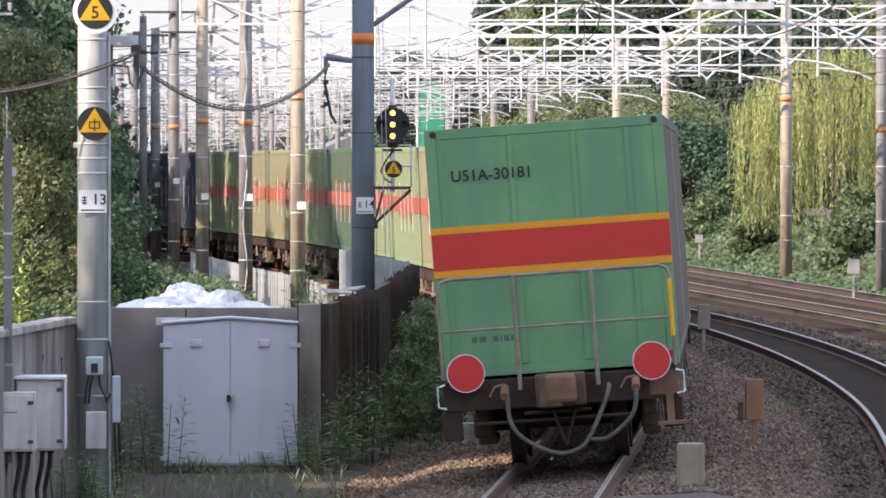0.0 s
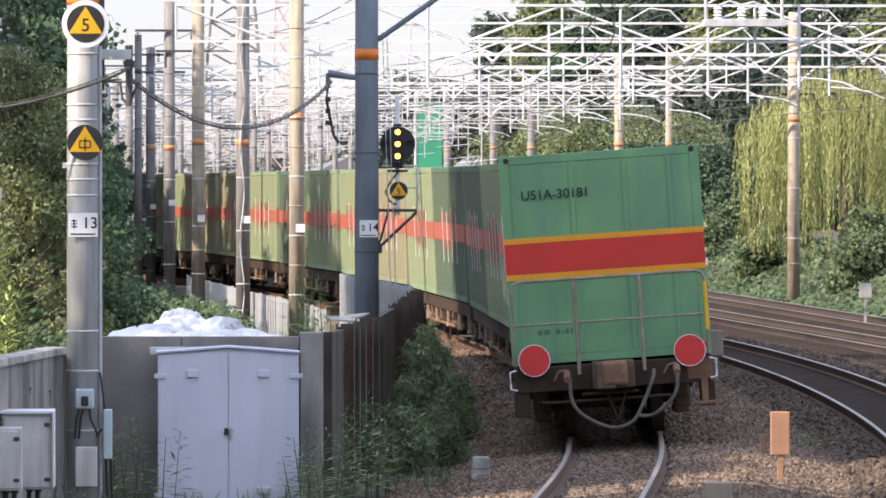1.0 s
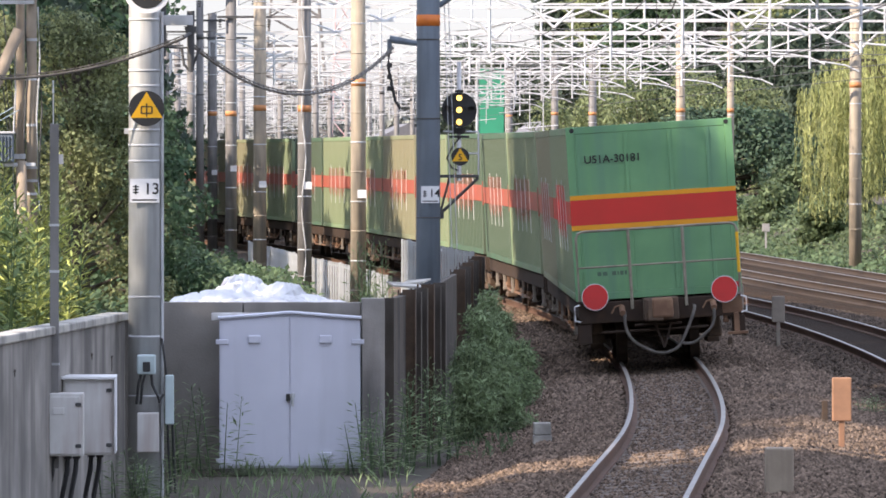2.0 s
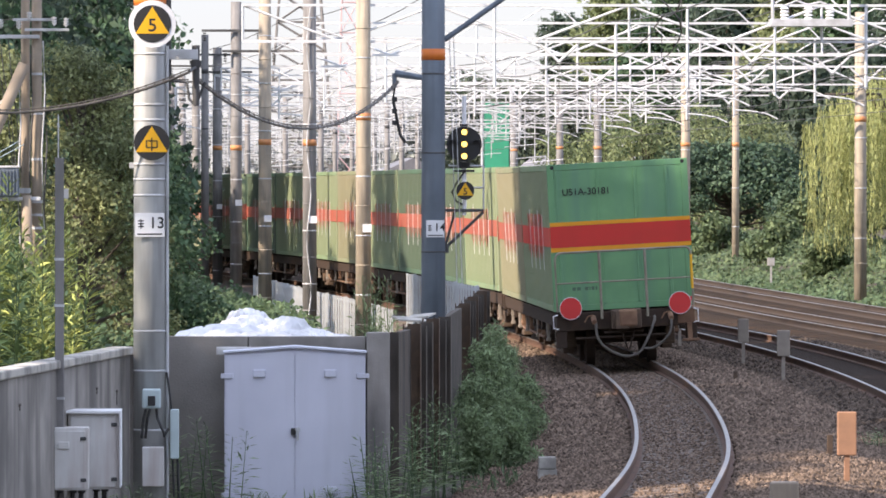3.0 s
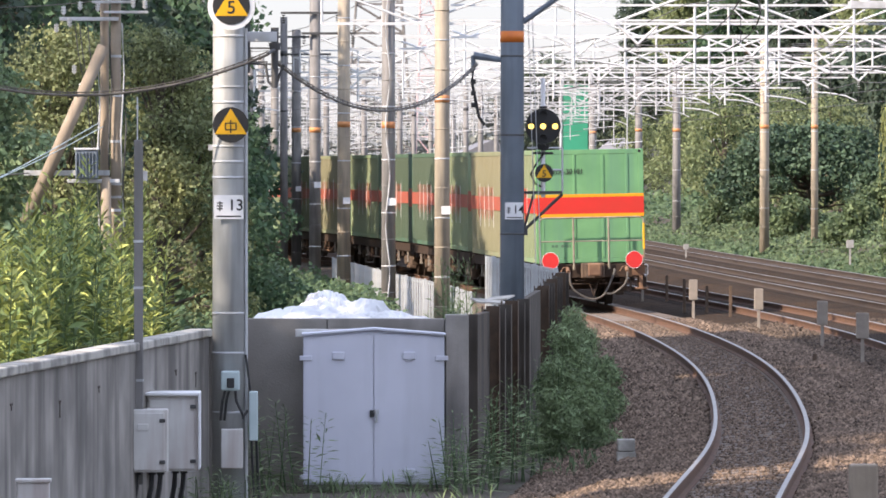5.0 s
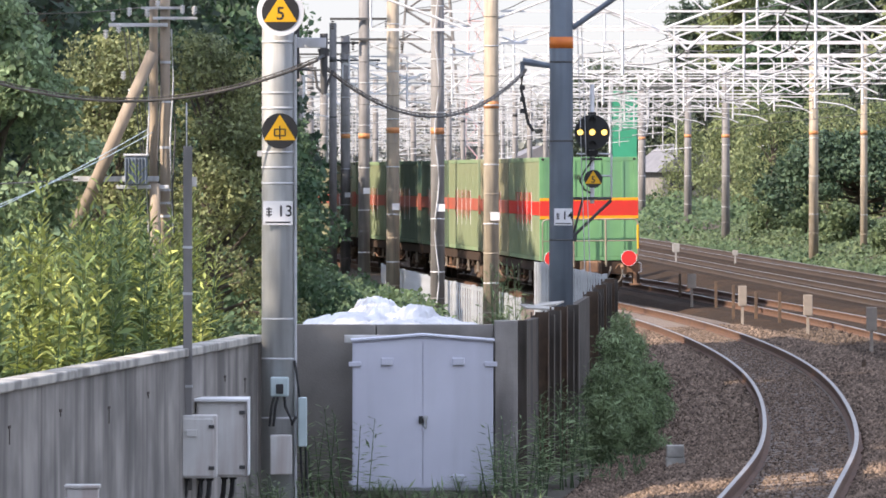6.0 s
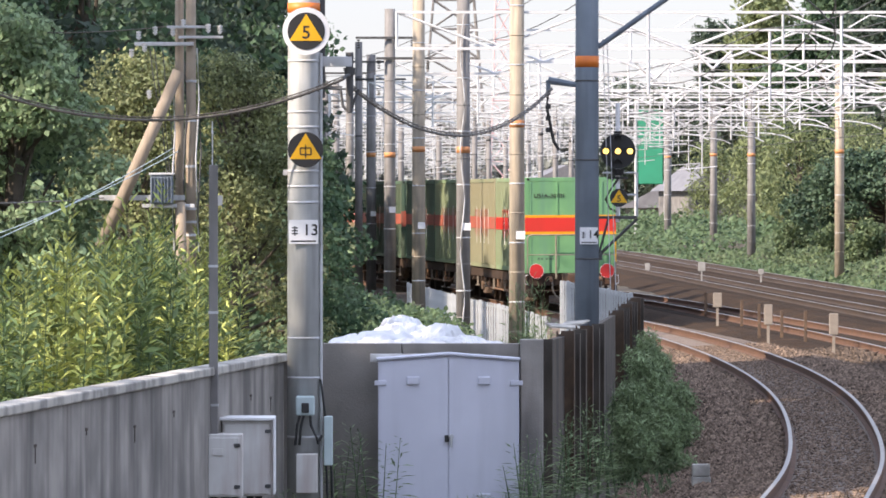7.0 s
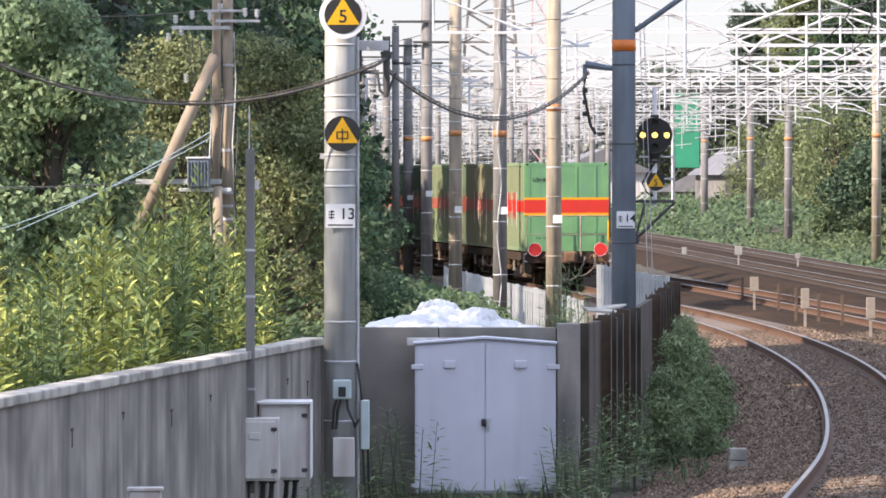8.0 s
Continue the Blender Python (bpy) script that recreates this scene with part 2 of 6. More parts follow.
# darker copy of the weed leaves, the growth's inner shade in its colour
LEAF_WEED_SHADE = leaf_mat("shade_dark_weed_leaves", (0.17, 0.235, 0.09), (0.095, 0.15, 0.06), 0.5, 0.22)
LEAF_SILVER = leaf_mat("grey_green_leaves", (0.27, 0.36, 0.205), (0.165, 0.24, 0.13), 0.55)
LEAF_SHRUB = leaf_mat("shrub_leaves", (0.25, 0.325, 0.17), (0.135, 0.195, 0.10), 0.5)
LEAF_WILLOW = leaf_mat("willow_leaves", (0.42, 0.44, 0.19), (0.30, 0.33, 0.13))
LEAF_IVY = leaf_mat("creeper_leaves", (0.13, 0.175, 0.085), (0.075, 0.115, 0.058), 0.5)
# needle green lightened a little, a share of haze put into the colour
LEAF_PINE = leaf_mat("conifer_needles", (0.08, 0.115, 0.08), (0.052, 0.08, 0.058))
# pale grey leaf colour that stands in for haze in the air
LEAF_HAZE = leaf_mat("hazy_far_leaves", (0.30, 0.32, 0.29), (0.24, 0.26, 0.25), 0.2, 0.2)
LEAF_DOME = leaf_mat("deep_green_leaves", (0.07, 0.115, 0.066), (0.038, 0.07, 0.043), 0.5, 0.2)
# the next two far greens are paled, haze put into their colour
LEAF_BELT = leaf_mat("hazed_belt_leaves", (0.13, 0.165, 0.115), (0.085, 0.115, 0.085), 0.35)
LEAF_FAR = leaf_mat("haze_pale_far_leaves", (0.25, 0.29, 0.14), (0.165, 0.205, 0.10), 0.4)


# ---- mesh helpers ----
def mesh_ob(name, me, material, parent=None, label="", smooth=False):
    me.materials.append(material)
    if smooth:
        for f in me.polygons:
            f.use_smooth = True
    ob = new(name, me)
    if parent:
        ob.parent = parent
    if label:
        ob["label"] = label
    return ob


def part(name, bm, material, parent=None, label="", smooth=False):
    me = bpy.data.meshes.new(name)
    bm.to_mesh(me)
    bm.free()
    return mesh_ob(name, me, material, parent, label, smooth)


def thing(name, label, category, m=None, group="", kind=""):
    ob = new(name)
    ob.empty_display_size = 0.2
    if m is not None:
        ob.matrix_basis = m
    return tagged(ob, label, category, group, kind)


def box(bm, x0, x1, y0, y1, z0, z1, bevel=0.0, m=None):
    r = bmesh.ops.create_cube(bm, size=1)
    vs = r["verts"]
    for v in vs:
        v.co = Vector(((x0 + x1) / 2 + v.co.x * (x1 - x0), (y0 + y1) / 2 + v.co.y * (y1 - y0), (z0 + z1) / 2 + v.co.z * (z1 - z0)))
    if bevel:
        es = list({e for v in vs for e in v.link_edges})
        r2 = bmesh.ops.bevel(bm, geom=es, offset=bevel, segments=2, affect="EDGES", profile=0.5)
        vs = list({v for f in r2["faces"] for v in f.verts} | {v for v in vs if v.is_valid})
    if m is not None:
        bmesh.ops.transform(bm, matrix=m, verts=[v for v in vs if v.is_valid])
    return bm


def rod(bm, p, q, r, r2=None, seg=8):
    """A tapered round bar from p to q."""
    p, q = Vector(p), Vector(q)
    d = q - p
    m = Matrix.Translation((p + q) / 2) @ d.to_track_quat("Z", "Y").to_matrix().to_4x4()
    bmesh.ops.create_cone(bm, cap_ends=True, segments=seg, radius1=r, radius2=r if r2 is None else r2, depth=d.length, matrix=m)
    return bm


def tube(bm, pts, r, seg=6):
    """A bent round bar through points."""
    pts = [Vector(p) for p in pts]
    rings = []
    for i, p in enumerate(pts):
        d = (pts[min(i + 1, len(pts) - 1)] - pts[max(i - 1, 0)]).normalized()
        q = d.to_track_quat("Z", "Y")
        rings.append([bm.verts.new(p + q @ Vector((r * math.cos(a), r * math.sin(a), 0))) for a in [2 * math.pi * k / seg for k in range(seg)]])
    for a, b in zip(rings, rings[1:]):
        for k in range(seg):
            bm.faces.new((a[k], a[(k + 1) % seg], b[(k + 1) % seg], b[k]))
    bm.faces.new(rings[0][::-1])
    bm.faces.new(rings[-1])
    return bm


def disc(bm, c, r, thick, seg=32):
    """A round plate that faces -y, its front at c."""
    bmesh.ops.create_cone(bm, cap_ends=True, segments=seg, radius1=r, radius2=r, depth=thick, matrix=Matrix.Translation((c[0], c[1] + thick / 2, c[2])) @ pose(0, 0, 0, 90))
    return bm


def prism(bm, pts, y0, y1):
    """A plate with the outline pts (x, z), from y0 back to y1."""
    a = [bm.verts.new((x, y0, z)) for x, z in pts]
    b = [bm.verts.new((x, y1, z)) for x, z in pts]
    bm.faces.new(a)
    bm.faces.new(b[::-1])
    for i in range(len(pts)):
        j = (i + 1) % len(pts)
        bm.faces.new((a[j], a[i], b[i], b[j]))
    bmesh.ops.recalc_face_normals(bm, faces=bm.faces)
    return bm


def text(name, body, size, material, parent, m, label=""):
    cu = bpy.data.curves.new(name, "FONT")
    cu.body, cu.size, cu.align_x, cu.align_y, cu.extrude, cu.offset = body, size, "CENTER", "CENTER", 0.001, size * 0.012
    tmp = bpy.data.objects.new(name, cu)
    me = bpy.data.meshes.new_from_object(tmp)
    bpy.data.objects.remove(tmp)
    ob = mesh_ob(name, me, material, parent, label)
    ob.matrix_basis = m
    return ob


def spline(table):
    """A smooth curve through the rows (y, x), as a function of y."""
    ys, xs = np.array([r[0] for r in table], float), np.array([r[1] for r in table], float)
    ms = np.gradient(xs, ys)

    def f(y):
        i = int(np.clip(np.searchsorted(ys, y) - 1, 0, len(ys) - 2))
        h = ys[i + 1] - ys[i]
        t = (y - ys[i]) / h
        if t < 0:
            return float(xs[i] + ms[i] * (y - ys[i]))
        if t > 1:
            return float(xs[i + 1] + ms[i + 1] * (y - ys[i + 1]))
        return float((2 * t**3 - 3 * t**2 + 1) * xs[i] + (t**3 - 2 * t**2 + t) * h * ms[i] + (3 * t**2 - 2 * t**3) * xs[i + 1] + (t**3 - t**2) * h * ms[i + 1])
    return f


def slope(f, y):
    return (f(y + 0.5) - f(y - 0.5))


rng = np.random.default_rng(7)


def leaves(name, points, out, size, aspect, material, parent, droop=0.3, jitter=0.8, kind="stuff", label="", way=None):
    """One mesh of folded leaves at points (n x 3) that look along out (n x 3)."""
    n = len(points)
    up = np.array(out, float) + rng.normal(0, jitter, (n, 3))
    up /= np.linalg.norm(up, axis=1)[:, None] + 1e-9
    side = np.cross(up, rng.normal(0, 1, (n, 3)) + np.array((0, 0, 0.01)))
    side /= np.linalg.norm(side, axis=1)[:, None] + 1e-9
    along = np.cross(side, up) if way is None else np.array(way, float) + rng.normal(0, 0.2, (n, 3))
    along[:, 2] -= droop
    along /= np.linalg.norm(along, axis=1)[:, None] + 1e-9
    if way is not None:
        side = np.cross(along, up)
        side /= np.linalg.norm(side, axis=1)[:, None] + 1e-9
    s = (size * rng.uniform(0.6, 1.35, n))[:, None]
    p = np.array(points, float)
    a, c = p, p + along * s
    mid = p + along * s * 0.45
    b, d = mid + side * s * aspect * 0.5 + up * s * 0.06, mid - side * s * aspect * 0.5 + up * s * 0.06
    v = np.stack([a, b, c, d], 1).reshape(-1, 3)
    k = np.arange(n) * 4
    f = np.concatenate([np.stack([k, k + 1, k + 2], 1), np.stack([k, k + 2, k + 3], 1)])
    me = bpy.data.meshes.new(name)
    me.vertices.add(len(v)), me.loops.add(f.size), me.polygons.add(len(f))
    me.vertices.foreach_set("co", v.ravel())
    me.polygons.foreach_set("loop_start", np.arange(len(f)) * 3)
    me.loops.foreach_set("vertex_index", f.ravel().astype(np.int32))
    me.update(calc_edges=True)
    ob = mesh_ob(name, me, material, parent, label)
    if kind:
        ob["kind"] = kind
    return ob


def clumps(blobs, per_m2, depth=0.35):
    """Leaf places scattered over the shells of lumpy blobs (x, y, z, rx, ry, rz), with their outward ways."""
    ps, ns = [], []
    for x, y, z, rx, ry, rz in blobs:
        n = int(per_m2 * 4 * math.pi * ((rx * ry + rx * rz + ry * rz) / 3))
        d = rng.normal(0, 1, (n, 3))
        d /= np.linalg.norm(d, axis=1)[:, None]
        k = (1 - depth * rng.random(n) ** 1.6)[:, None]
        lump = 1 + 0.13 * np.sin(d[:, :1] * 7 + x) * np.sin(d[:, 1:2] * 6 + y) + 0.1 * np.sin(d[:, 2:] * 11 + z + d[:, :1] * 5)
        ps.append(np.array((x, y, z)) + d * np.array((rx, ry, rz)) * k * lump)
        ns.append(d)
    return np.concatenate(ps), np.concatenate(ns)

# ---- tracks and ground ----
PATH_1 = spline([(20, -1.2), (40, 1.65), (61.6, 3.95), (72, 4.95), (85, 5.80), (100, 6.42), (118, 6.60), (137, 6.20), (152, 5.50), (164, 4.78), (182, 3.62), (200, 2.1), (220, -0.1), (250, -3.9), (300, -12.5), (360, -26.0)])
PATH_2 = spline([(y, PATH_1(y) + 4.05 + max(0, y - 150) * 0.012) for y in range(20, 361, 20)])
PATH_3 = spline([(20, 16.2), (70, 15.6), (127, 14.3), (156, 13.3), (178, 12.7), (293, 9.7), (450, 3.5)])
PATH_4 = spline([(20, 18.6), (70, 17.9), (146, 16.5), (185, 15.6), (210, 15.0), (352, 11.7), (450, 8.0)])
CANT = spline([(30, 4.2), (60, 4.2), (90, 3.8), (115, 3.1), (132, 2.1), (145, 1.2), (165, 0.4), (182, 0.2), (230, 0.1)])


def cant(path, y):
    return CANT(y) if path in (PATH_1, PATH_2) else 0.0


def sweep(name, path, y0, y1, step, section, material, parent=None, label="", tilt=True):
    """A bar of the cross-section (across, up) along a track."""
    vs, fs, n = [], [], len(section)
    ys = np.arange(y0, y1 + 0.01, step)
    for y in ys:
        a = math.atan(slope(path, y))
        c = radians(cant(path, y)) if tilt else 0
        for u, w in section:
            uu, ww = u * math.cos(c) - w * math.sin(c), w * math.cos(c) + (u + 0.57) * math.sin(c)
            vs.append((path(y) + uu * math.cos(a), y - uu * math.sin(a), ww))
    for i in range(len(ys) - 1):
        for k in range(n):
            j = (k + 1) % n
            fs.append((i * n + k, i * n + j, (i + 1) * n + j, (i + 1) * n + k))
    fs.append(tuple(range(n))[::-1])
    fs.append(tuple(range((len(ys) - 1) * n, len(ys) * n)))
    me = bpy.data.meshes.new(name)
    me.from_pydata(vs, [], fs)
    return mesh_ob(name, me, material, parent, label)


def ground_height(x, y):
    """Rail beds lie level; the land falls off a little to the left and climbs as a low bank to the right."""
    right = x - (PATH_4(min(y, 450)) + 2.3)
    left = PATH_1(min(y, 300)) - 2.6 - x
    z = -0.42
    if right > 0:
        z += min(right * 0.3, 1.0)
    if left > 0 and y > 72.5:
        z += min(left * 0.12, 0.3)
    return z + 0.05 * noise.noise(Vector((x * 0.4, y * 0.2, 0)))


def make_ground():
    xs = [-3000, -800, -200, -80, -40] + list(np.arange(-30, 40.1, 0.8)) + [60, 120, 300, 900, 3000]
    ys = [-1500, -300, -60, -10, 10] + list(np.arange(20, 320, 2.0)) + [340, 380, 450, 600, 900, 1600, 4000]
    vs = [(x, y, ground_height(x, y) if -40 <= x <= 60 else (-0.45 if x < 0 else 1.1)) for y in ys for x in xs]
    n = len(xs)
    fs = [(j * n + i, j * n + i + 1, (j + 1) * n + i + 1, (j + 1) * n + i) for j in range(len(ys) - 1) for i in range(n - 1)]
    me = bpy.data.meshes.new("ground")
    me.from_pydata(vs, [], fs)
    ob = mesh_ob("ground", me, SOIL, smooth=True)
    return tagged(ob, "dark soil and rough grass beside the tracks", "ground", kind="structure")


ground = make_ground()
for i, (path, y1) in enumerate(((PATH_1, 340), (PATH_2, 340), (PATH_3, 440), (PATH_4, 440))):
    bed = sweep("ballast_bed", path, 24, y1, 2.0, [(-2.9, -0.5), (-1.55, -0.17), (-0.62, -0.155), (0.62, -0.155), (1.55, -0.17), (2.9, -0.5)], BALLAST if i < 1 else BALLAST_SHADED)
    tagged(bed, "brown-grey stone ballast bed under a railway track", "ballast", kind="structure")
    track = thing("railway_track", ("curved" if i < 2 else "gently curved") + " railway track of rusty rails with polished heads", "track", kind="structure")
    for u in (-0.566, 0.566):
        rail = sweep("rail", path, 24, y1, 1.0, [(u - 0.062, -0.153), (u + 0.062, -0.153), (u + 0.062, -0.138), (u + 0.010, -0.125), (u + 0.010, -0.045), (u + 0.032, -0.035), (u + 0.032, -0.006), (u - 0.032, -0.006), (u - 0.032, -0.035), (u - 0.010, -0.045), (u - 0.010, -0.125), (u - 0.062, -0.138)], RAIL_SIDE if i < 2 else RAIL_DARK, track)
        sweep("running_surface", path, 24, y1, 1.0, [(u - 0.026, -0.0055), (u + 0.026, -0.0055), (u + 0.022, 0.0), (u - 0.022, 0.0)], RAIL_TOP, rail, "polished rail head")



def bed_height(u, c):
    """The height of the stone bed u metres across from a track's middle, under the cant c."""
    v = abs(u)
    z = -0.155 - 0.015 * min(1, max(0, (v - 0.62) / 0.93)) if v < 1.55 else -0.17 - (v - 1.55) * 0.244
    return z + (u + 0.57) * math.sin(radians(c))


# ---- retaining walls ----
def slab_wall(name, pts, z0, z1, thick, material, label, coping=None):
    """A wall of upright slabs along plan points; its face is on the line, its thickness to the left of the way."""
    w = thing(name, label, "wall", kind="structure")
    for (xa, ya), (xb, yb) in zip(pts, pts[1:]):
        d = Vector((xb - xa, yb - ya, 0))
        m = Matrix.Translation((xa, ya, 0)) @ pose(0, 0, 0, 0, 0, math.degrees(math.atan2(d.y, d.x)))
        bm = bmesh.new()
        box(bm, 0.006, d.length - 0.006, 0, thick, z0, z1, 0.008)
        part("panel", bm, material, w).matrix_basis = m
        if coping:
            bm = bmesh.new()
            box(bm, 0.003, d.length - 0.003, -0.035, thick + 0.035, z1 + 0.002, z1 + 0.085, 0.015)
            part("coping", bm, coping, w, "pale worn concrete coping").matrix_basis = m
    return w


# the pale wall that runs back towards the platform
near_pts = [(-7.3, 12.0)] + [(-7.3 + 6.05 * k / 8, 12.0 + 51.6 * k / 8) for k in range(1, 9)]
slab_wall("wall_near", near_pts, -0.9, 1.459, 0.16, CONCRETE, "pale streaked concrete slab wall with a worn coping", COPING)
# rusty tie holes with short stains on the pale wall
for y, z, s in ((49.2, 1.18, 1), (51.6, 1.22, 0), (54.1, 1.15, 1), (56.3, 1.20, 0), (58.9, 1.22, 1), (61.2, 1.19, 0), (62.6, 1.12, 1)):
    x = -7.3 + 6.05 * (y - 12.0) / 51.6
    bm = bmesh.new()
    box(bm, -0.055, 0.055, -0.006, 0.004, -0.012, 0.012, 0.003)
    box(bm, -0.012, 0.012, -0.0055, 0.004, -0.05 - 0.09 * s, -0.013)
    ob = part("tie_plate", bm, RAIL_DARK)
    ob.matrix_basis = pose(x, y, z, 0, 0, math.degrees(math.atan2(51.6, 6.05)))
    tagged(ob, "small rusty tie plate on a concrete wall", "tie plate", "tie plates", "structure")
# the wall behind the locker
slab_wall("wall_back", [(-1.25, 70.9), (-0.05, 70.8), (1.292, 70.7)], -0.9, 1.473, 0.16, CONCRETE_DARK, "grey stained concrete wall behind a steel locker")
bm = bmesh.new()
box(bm, 1.296, 1.56, 70.62, 70.9, -0.9, 1.521, 0.012)
tagged(part("wall_post", bm, CONCRETE), "grey square concrete wall post", "wall post", kind="structure")
bm = bmesh.new()
box(bm, -1.27, -1.12, 63.6, 70.9, -0.9, 1.48, 0.01)
tagged(part("wall_return", bm, CONCRETE_DARK), "stained concrete wall between two wall lines", "wall", kind="structure")


def pile_wall():
    """Dark upright steel piles with boards between them, curving along the track."""
    w = thing("pile_wall", "dark curved retaining wall of upright piles and planks beside the track", "wall", kind="structure")
    line = spline([(70.9, 1.586), (75, 2.02), (79, 2.42), (88, 3.02), (97, 3.52), (105.5, 4.0)])
    stops = (70.9, 74.0, 74.9, 75.9, 77.0, 78.2, 79.2, 87.0, 88.6, 90.4, 92.4, 94.6, 97.0, 99.6, 102.4, 105.5)
    for k, (y, y2) in enumerate(zip(stops, stops[1:])):
        a, b = Vector((line(y), y, 0)), Vector((line(y2), y2, 0))
        d = b - a
        m = Matrix.Translation(a) @ pose(0, 0, 0, 0, 0, math.degrees(math.atan2(d.y, d.x)))
        top = 1.50 + 0.03 * math.sin(k * 2.1) - (0.03 if y > 95 else 0)
        bm = bmesh.new()
        box(bm, 0.05, d.length, 0.03, 0.11, -0.9, top - 0.02, 0.008)
        part("plank", bm, PILE, w).matrix_basis = m
        bm = bmesh.new()
        box(bm, -0.055, 0.055, -0.09, -0.075, -0.9, top + 0.02)
        box(bm, -0.008, 0.008, -0.075, 0.075, -0.9, top + 0.02)
        box(bm, -0.055, 0.055, 0.11, 0.125, -0.9, top + 0.02)
        part("pile", bm, BOGIE if k % 3 == 1 else PILE, w, "rusty dark steel pile").matrix_basis = m
    return w


pile_wall()


def paling_fence(name, line, y0, y1, z0, z1, pitch, label):
    f = thing(name, label, "fence", kind="structure")
    y = y0
    n = 0
    post = None
    while y < y1:
        d = math.atan(slope(line, y))
        x = line(y)
        m = pose(x, y, 0, 0, 0, -math.degrees(d))
        if n % 8 == 0:
            bm = bmesh.new()
            box(bm, -0.03, 0.03, -0.04, 0.04, z0, z1 + 0.02, 0.005)
            part("post", bm, FENCE, f).matrix_basis = m
        else:
            if post is None:
                bm = bmesh.new()
                box(bm, -0.02, 0.02, -0.016, 0.016, z0 + 0.08, z1, 0.004)
                post = bpy.data.meshes.new("paling")
                bm.to_mesh(post)
                bm.free()
                post.materials.append(FENCE)
            ob = new("paling", post)
            ob.parent, ob.matrix_basis = f, m
        y += pitch
        n += 1
    for z in (z0 + 0.15, z1 - 0.08):
        bm = bmesh.new()
        tube(bm, [(line(v) + 0.035, v, z) for v in np.arange(y0, y1 + 0.1, 1.5)], 0.018, 6)
        part("fence_rail", bm, FENCE, f)
    return f


paling_fence("paling_fence", spline([(124, 2.773), (133, 2.43), (145, 1.595 ), (160, 0.742), (172, 0.047)]), 124, 172, -0.5, 0.72, 0.6, "white painted metal paling fence on the slope beside the track")
paling_fence("paling_fence", spline([(105.8, 3.828), (113, 3.503), (122, 3.039)]), 105.8, 122, 0.2, 1.48, 0.6, "pale grey metal paling fence behind the pile wall")

# ---- poles, boards and boxes ----
def pole(name, x, y, r, z0, z1, material, label, bands=(), group="overhead line poles"):
    p = thing(name, label, "pole", pose(x, y, 0), group)
    bm = bmesh.new()
    rod(bm, (0, 0, z0), (0, 0, z1), r * 1.04, r * 0.9, 28)
    shaft = part("shaft", bm, material, p, smooth=False)
    for f in shaft.data.polygons:
        f.use_smooth = abs(f.normal.z) < 0.5
    for z, h, m, nm in bands:
        bm = bmesh.new()
        at = r * (1.04 - 0.14 * (z - z0) / (z1 - z0)) + 0.004
        rod(bm, (0, 0, z - h / 2), (0, 0, z + h / 2), at, None, 28)
        b = part(nm, bm, m, p)
        for f in b.data.polygons:
            f.use_smooth = abs(f.normal.z) < 0.5
    return p


def bar_plate(p, x, y, z, w, h, number=""):
    """A white number plate on a pole: bars for the small writing and the number."""
    bm = bmesh.new()
    box(bm, x - w / 2, x + w / 2, y - 0.006, y + 0.01, z - h / 2, z + h / 2)
    pl = part("number_plate", bm, WHITE, p, "white plate with dark writing")
    bm = bmesh.new()
    for k in range(3):
        box(bm, x - w * 0.40, x - w * 0.20, y - 0.0085, y - 0.0065, z + h * (0.14 - 0.12 * k), z + h * (0.19 - 0.12 * k))
    box(bm, x - w * 0.32, x - w * 0.28, y - 0.0085, y - 0.0065, z - h * 0.16, z + h * 0.24)
    box(bm, x - w * 0.42, x + w * 0.42, y - 0.0085, y - 0.0065, z - h * 0.42, z - h * 0.36)
    part("writing", bm, INK, pl)
    if number:
        text("number", number, h * 0.66, INK, pl, pose(x + w * 0.24, y - 0.0075, z + h * 0.06, 90))


def triangle_board(name, x, y, z, r, sign, ring=0.0, parent_pole=None, label=""):
    """A round black board with a yellow triangle and a mark in it."""
    b = thing(name, label, "railway sign", pose(x, y, z))
    bm = bmesh.new()
    disc(bm, (0, 0, 0), r, 0.012, 40)
    if ring:
        part("board", bm, INK, b)
        bm = bmesh.new()
        disc(bm, (0, 0.006, 0), r + ring, 0.012, 40)
        part("ring", bm, WHITE, b, "white rim")
    else:
        part("board", bm, INK, b)
    bm = bmesh.new()
    prism(bm, [(-r * 0.9, -r * 0.52), (r * 0.9, -r * 0.52), (0, r * 0.92)], -0.004, 0.0)
    part("triangle", bm, YELLOW, b, "yellow triangle")
    if sign == "5":
        text("mark", "5", r * 0.98, INK, b, pose(0, -0.005, -r * 0.10, 90))
    else:
        bm = bmesh.new()
        w, t = r * 0.30, r * 0.035
        for u in (-w, w):
            box(bm, u - t, u + t, -0.007, -0.0045, -r * 0.27, r * 0.10)
        for v in (-r * 0.27, r * 0.10):
            box(bm, -w, w, -0.007, -0.0046, v - t, v + t)
        box(bm, -t, t, -0.007, -0.0044, -r * 0.46, r * 0.28)
        part("mark", bm, INK, b)
    bm = bmesh.new()
    box(bm, -0.03, 0.03, 0.012, 0.22, -r * 0.5, r * 0.5)
    part("clamp", bm, GALV, b)
    return b


# the thick pale pole with the two round boards
P13 = pole("signal_pole", -1.037, 63.0, 0.168, -0.9, 9.0, POLE_LIGHT, "thick pale grey steel pole with bands, boards and cables",
           [(z, 0.025, GALV, "strap") for z in (4.522, 4.006, 3.852, 3.405, 3.25, 3.09, 1.715, 1.314, 0.713)] + [(5.06, 0.1, ORANGE, "orange_band")])
bar_plate(P13, 0.0, -0.19, 2.792, 0.298, 0.241, "13")
bm = bmesh.new()
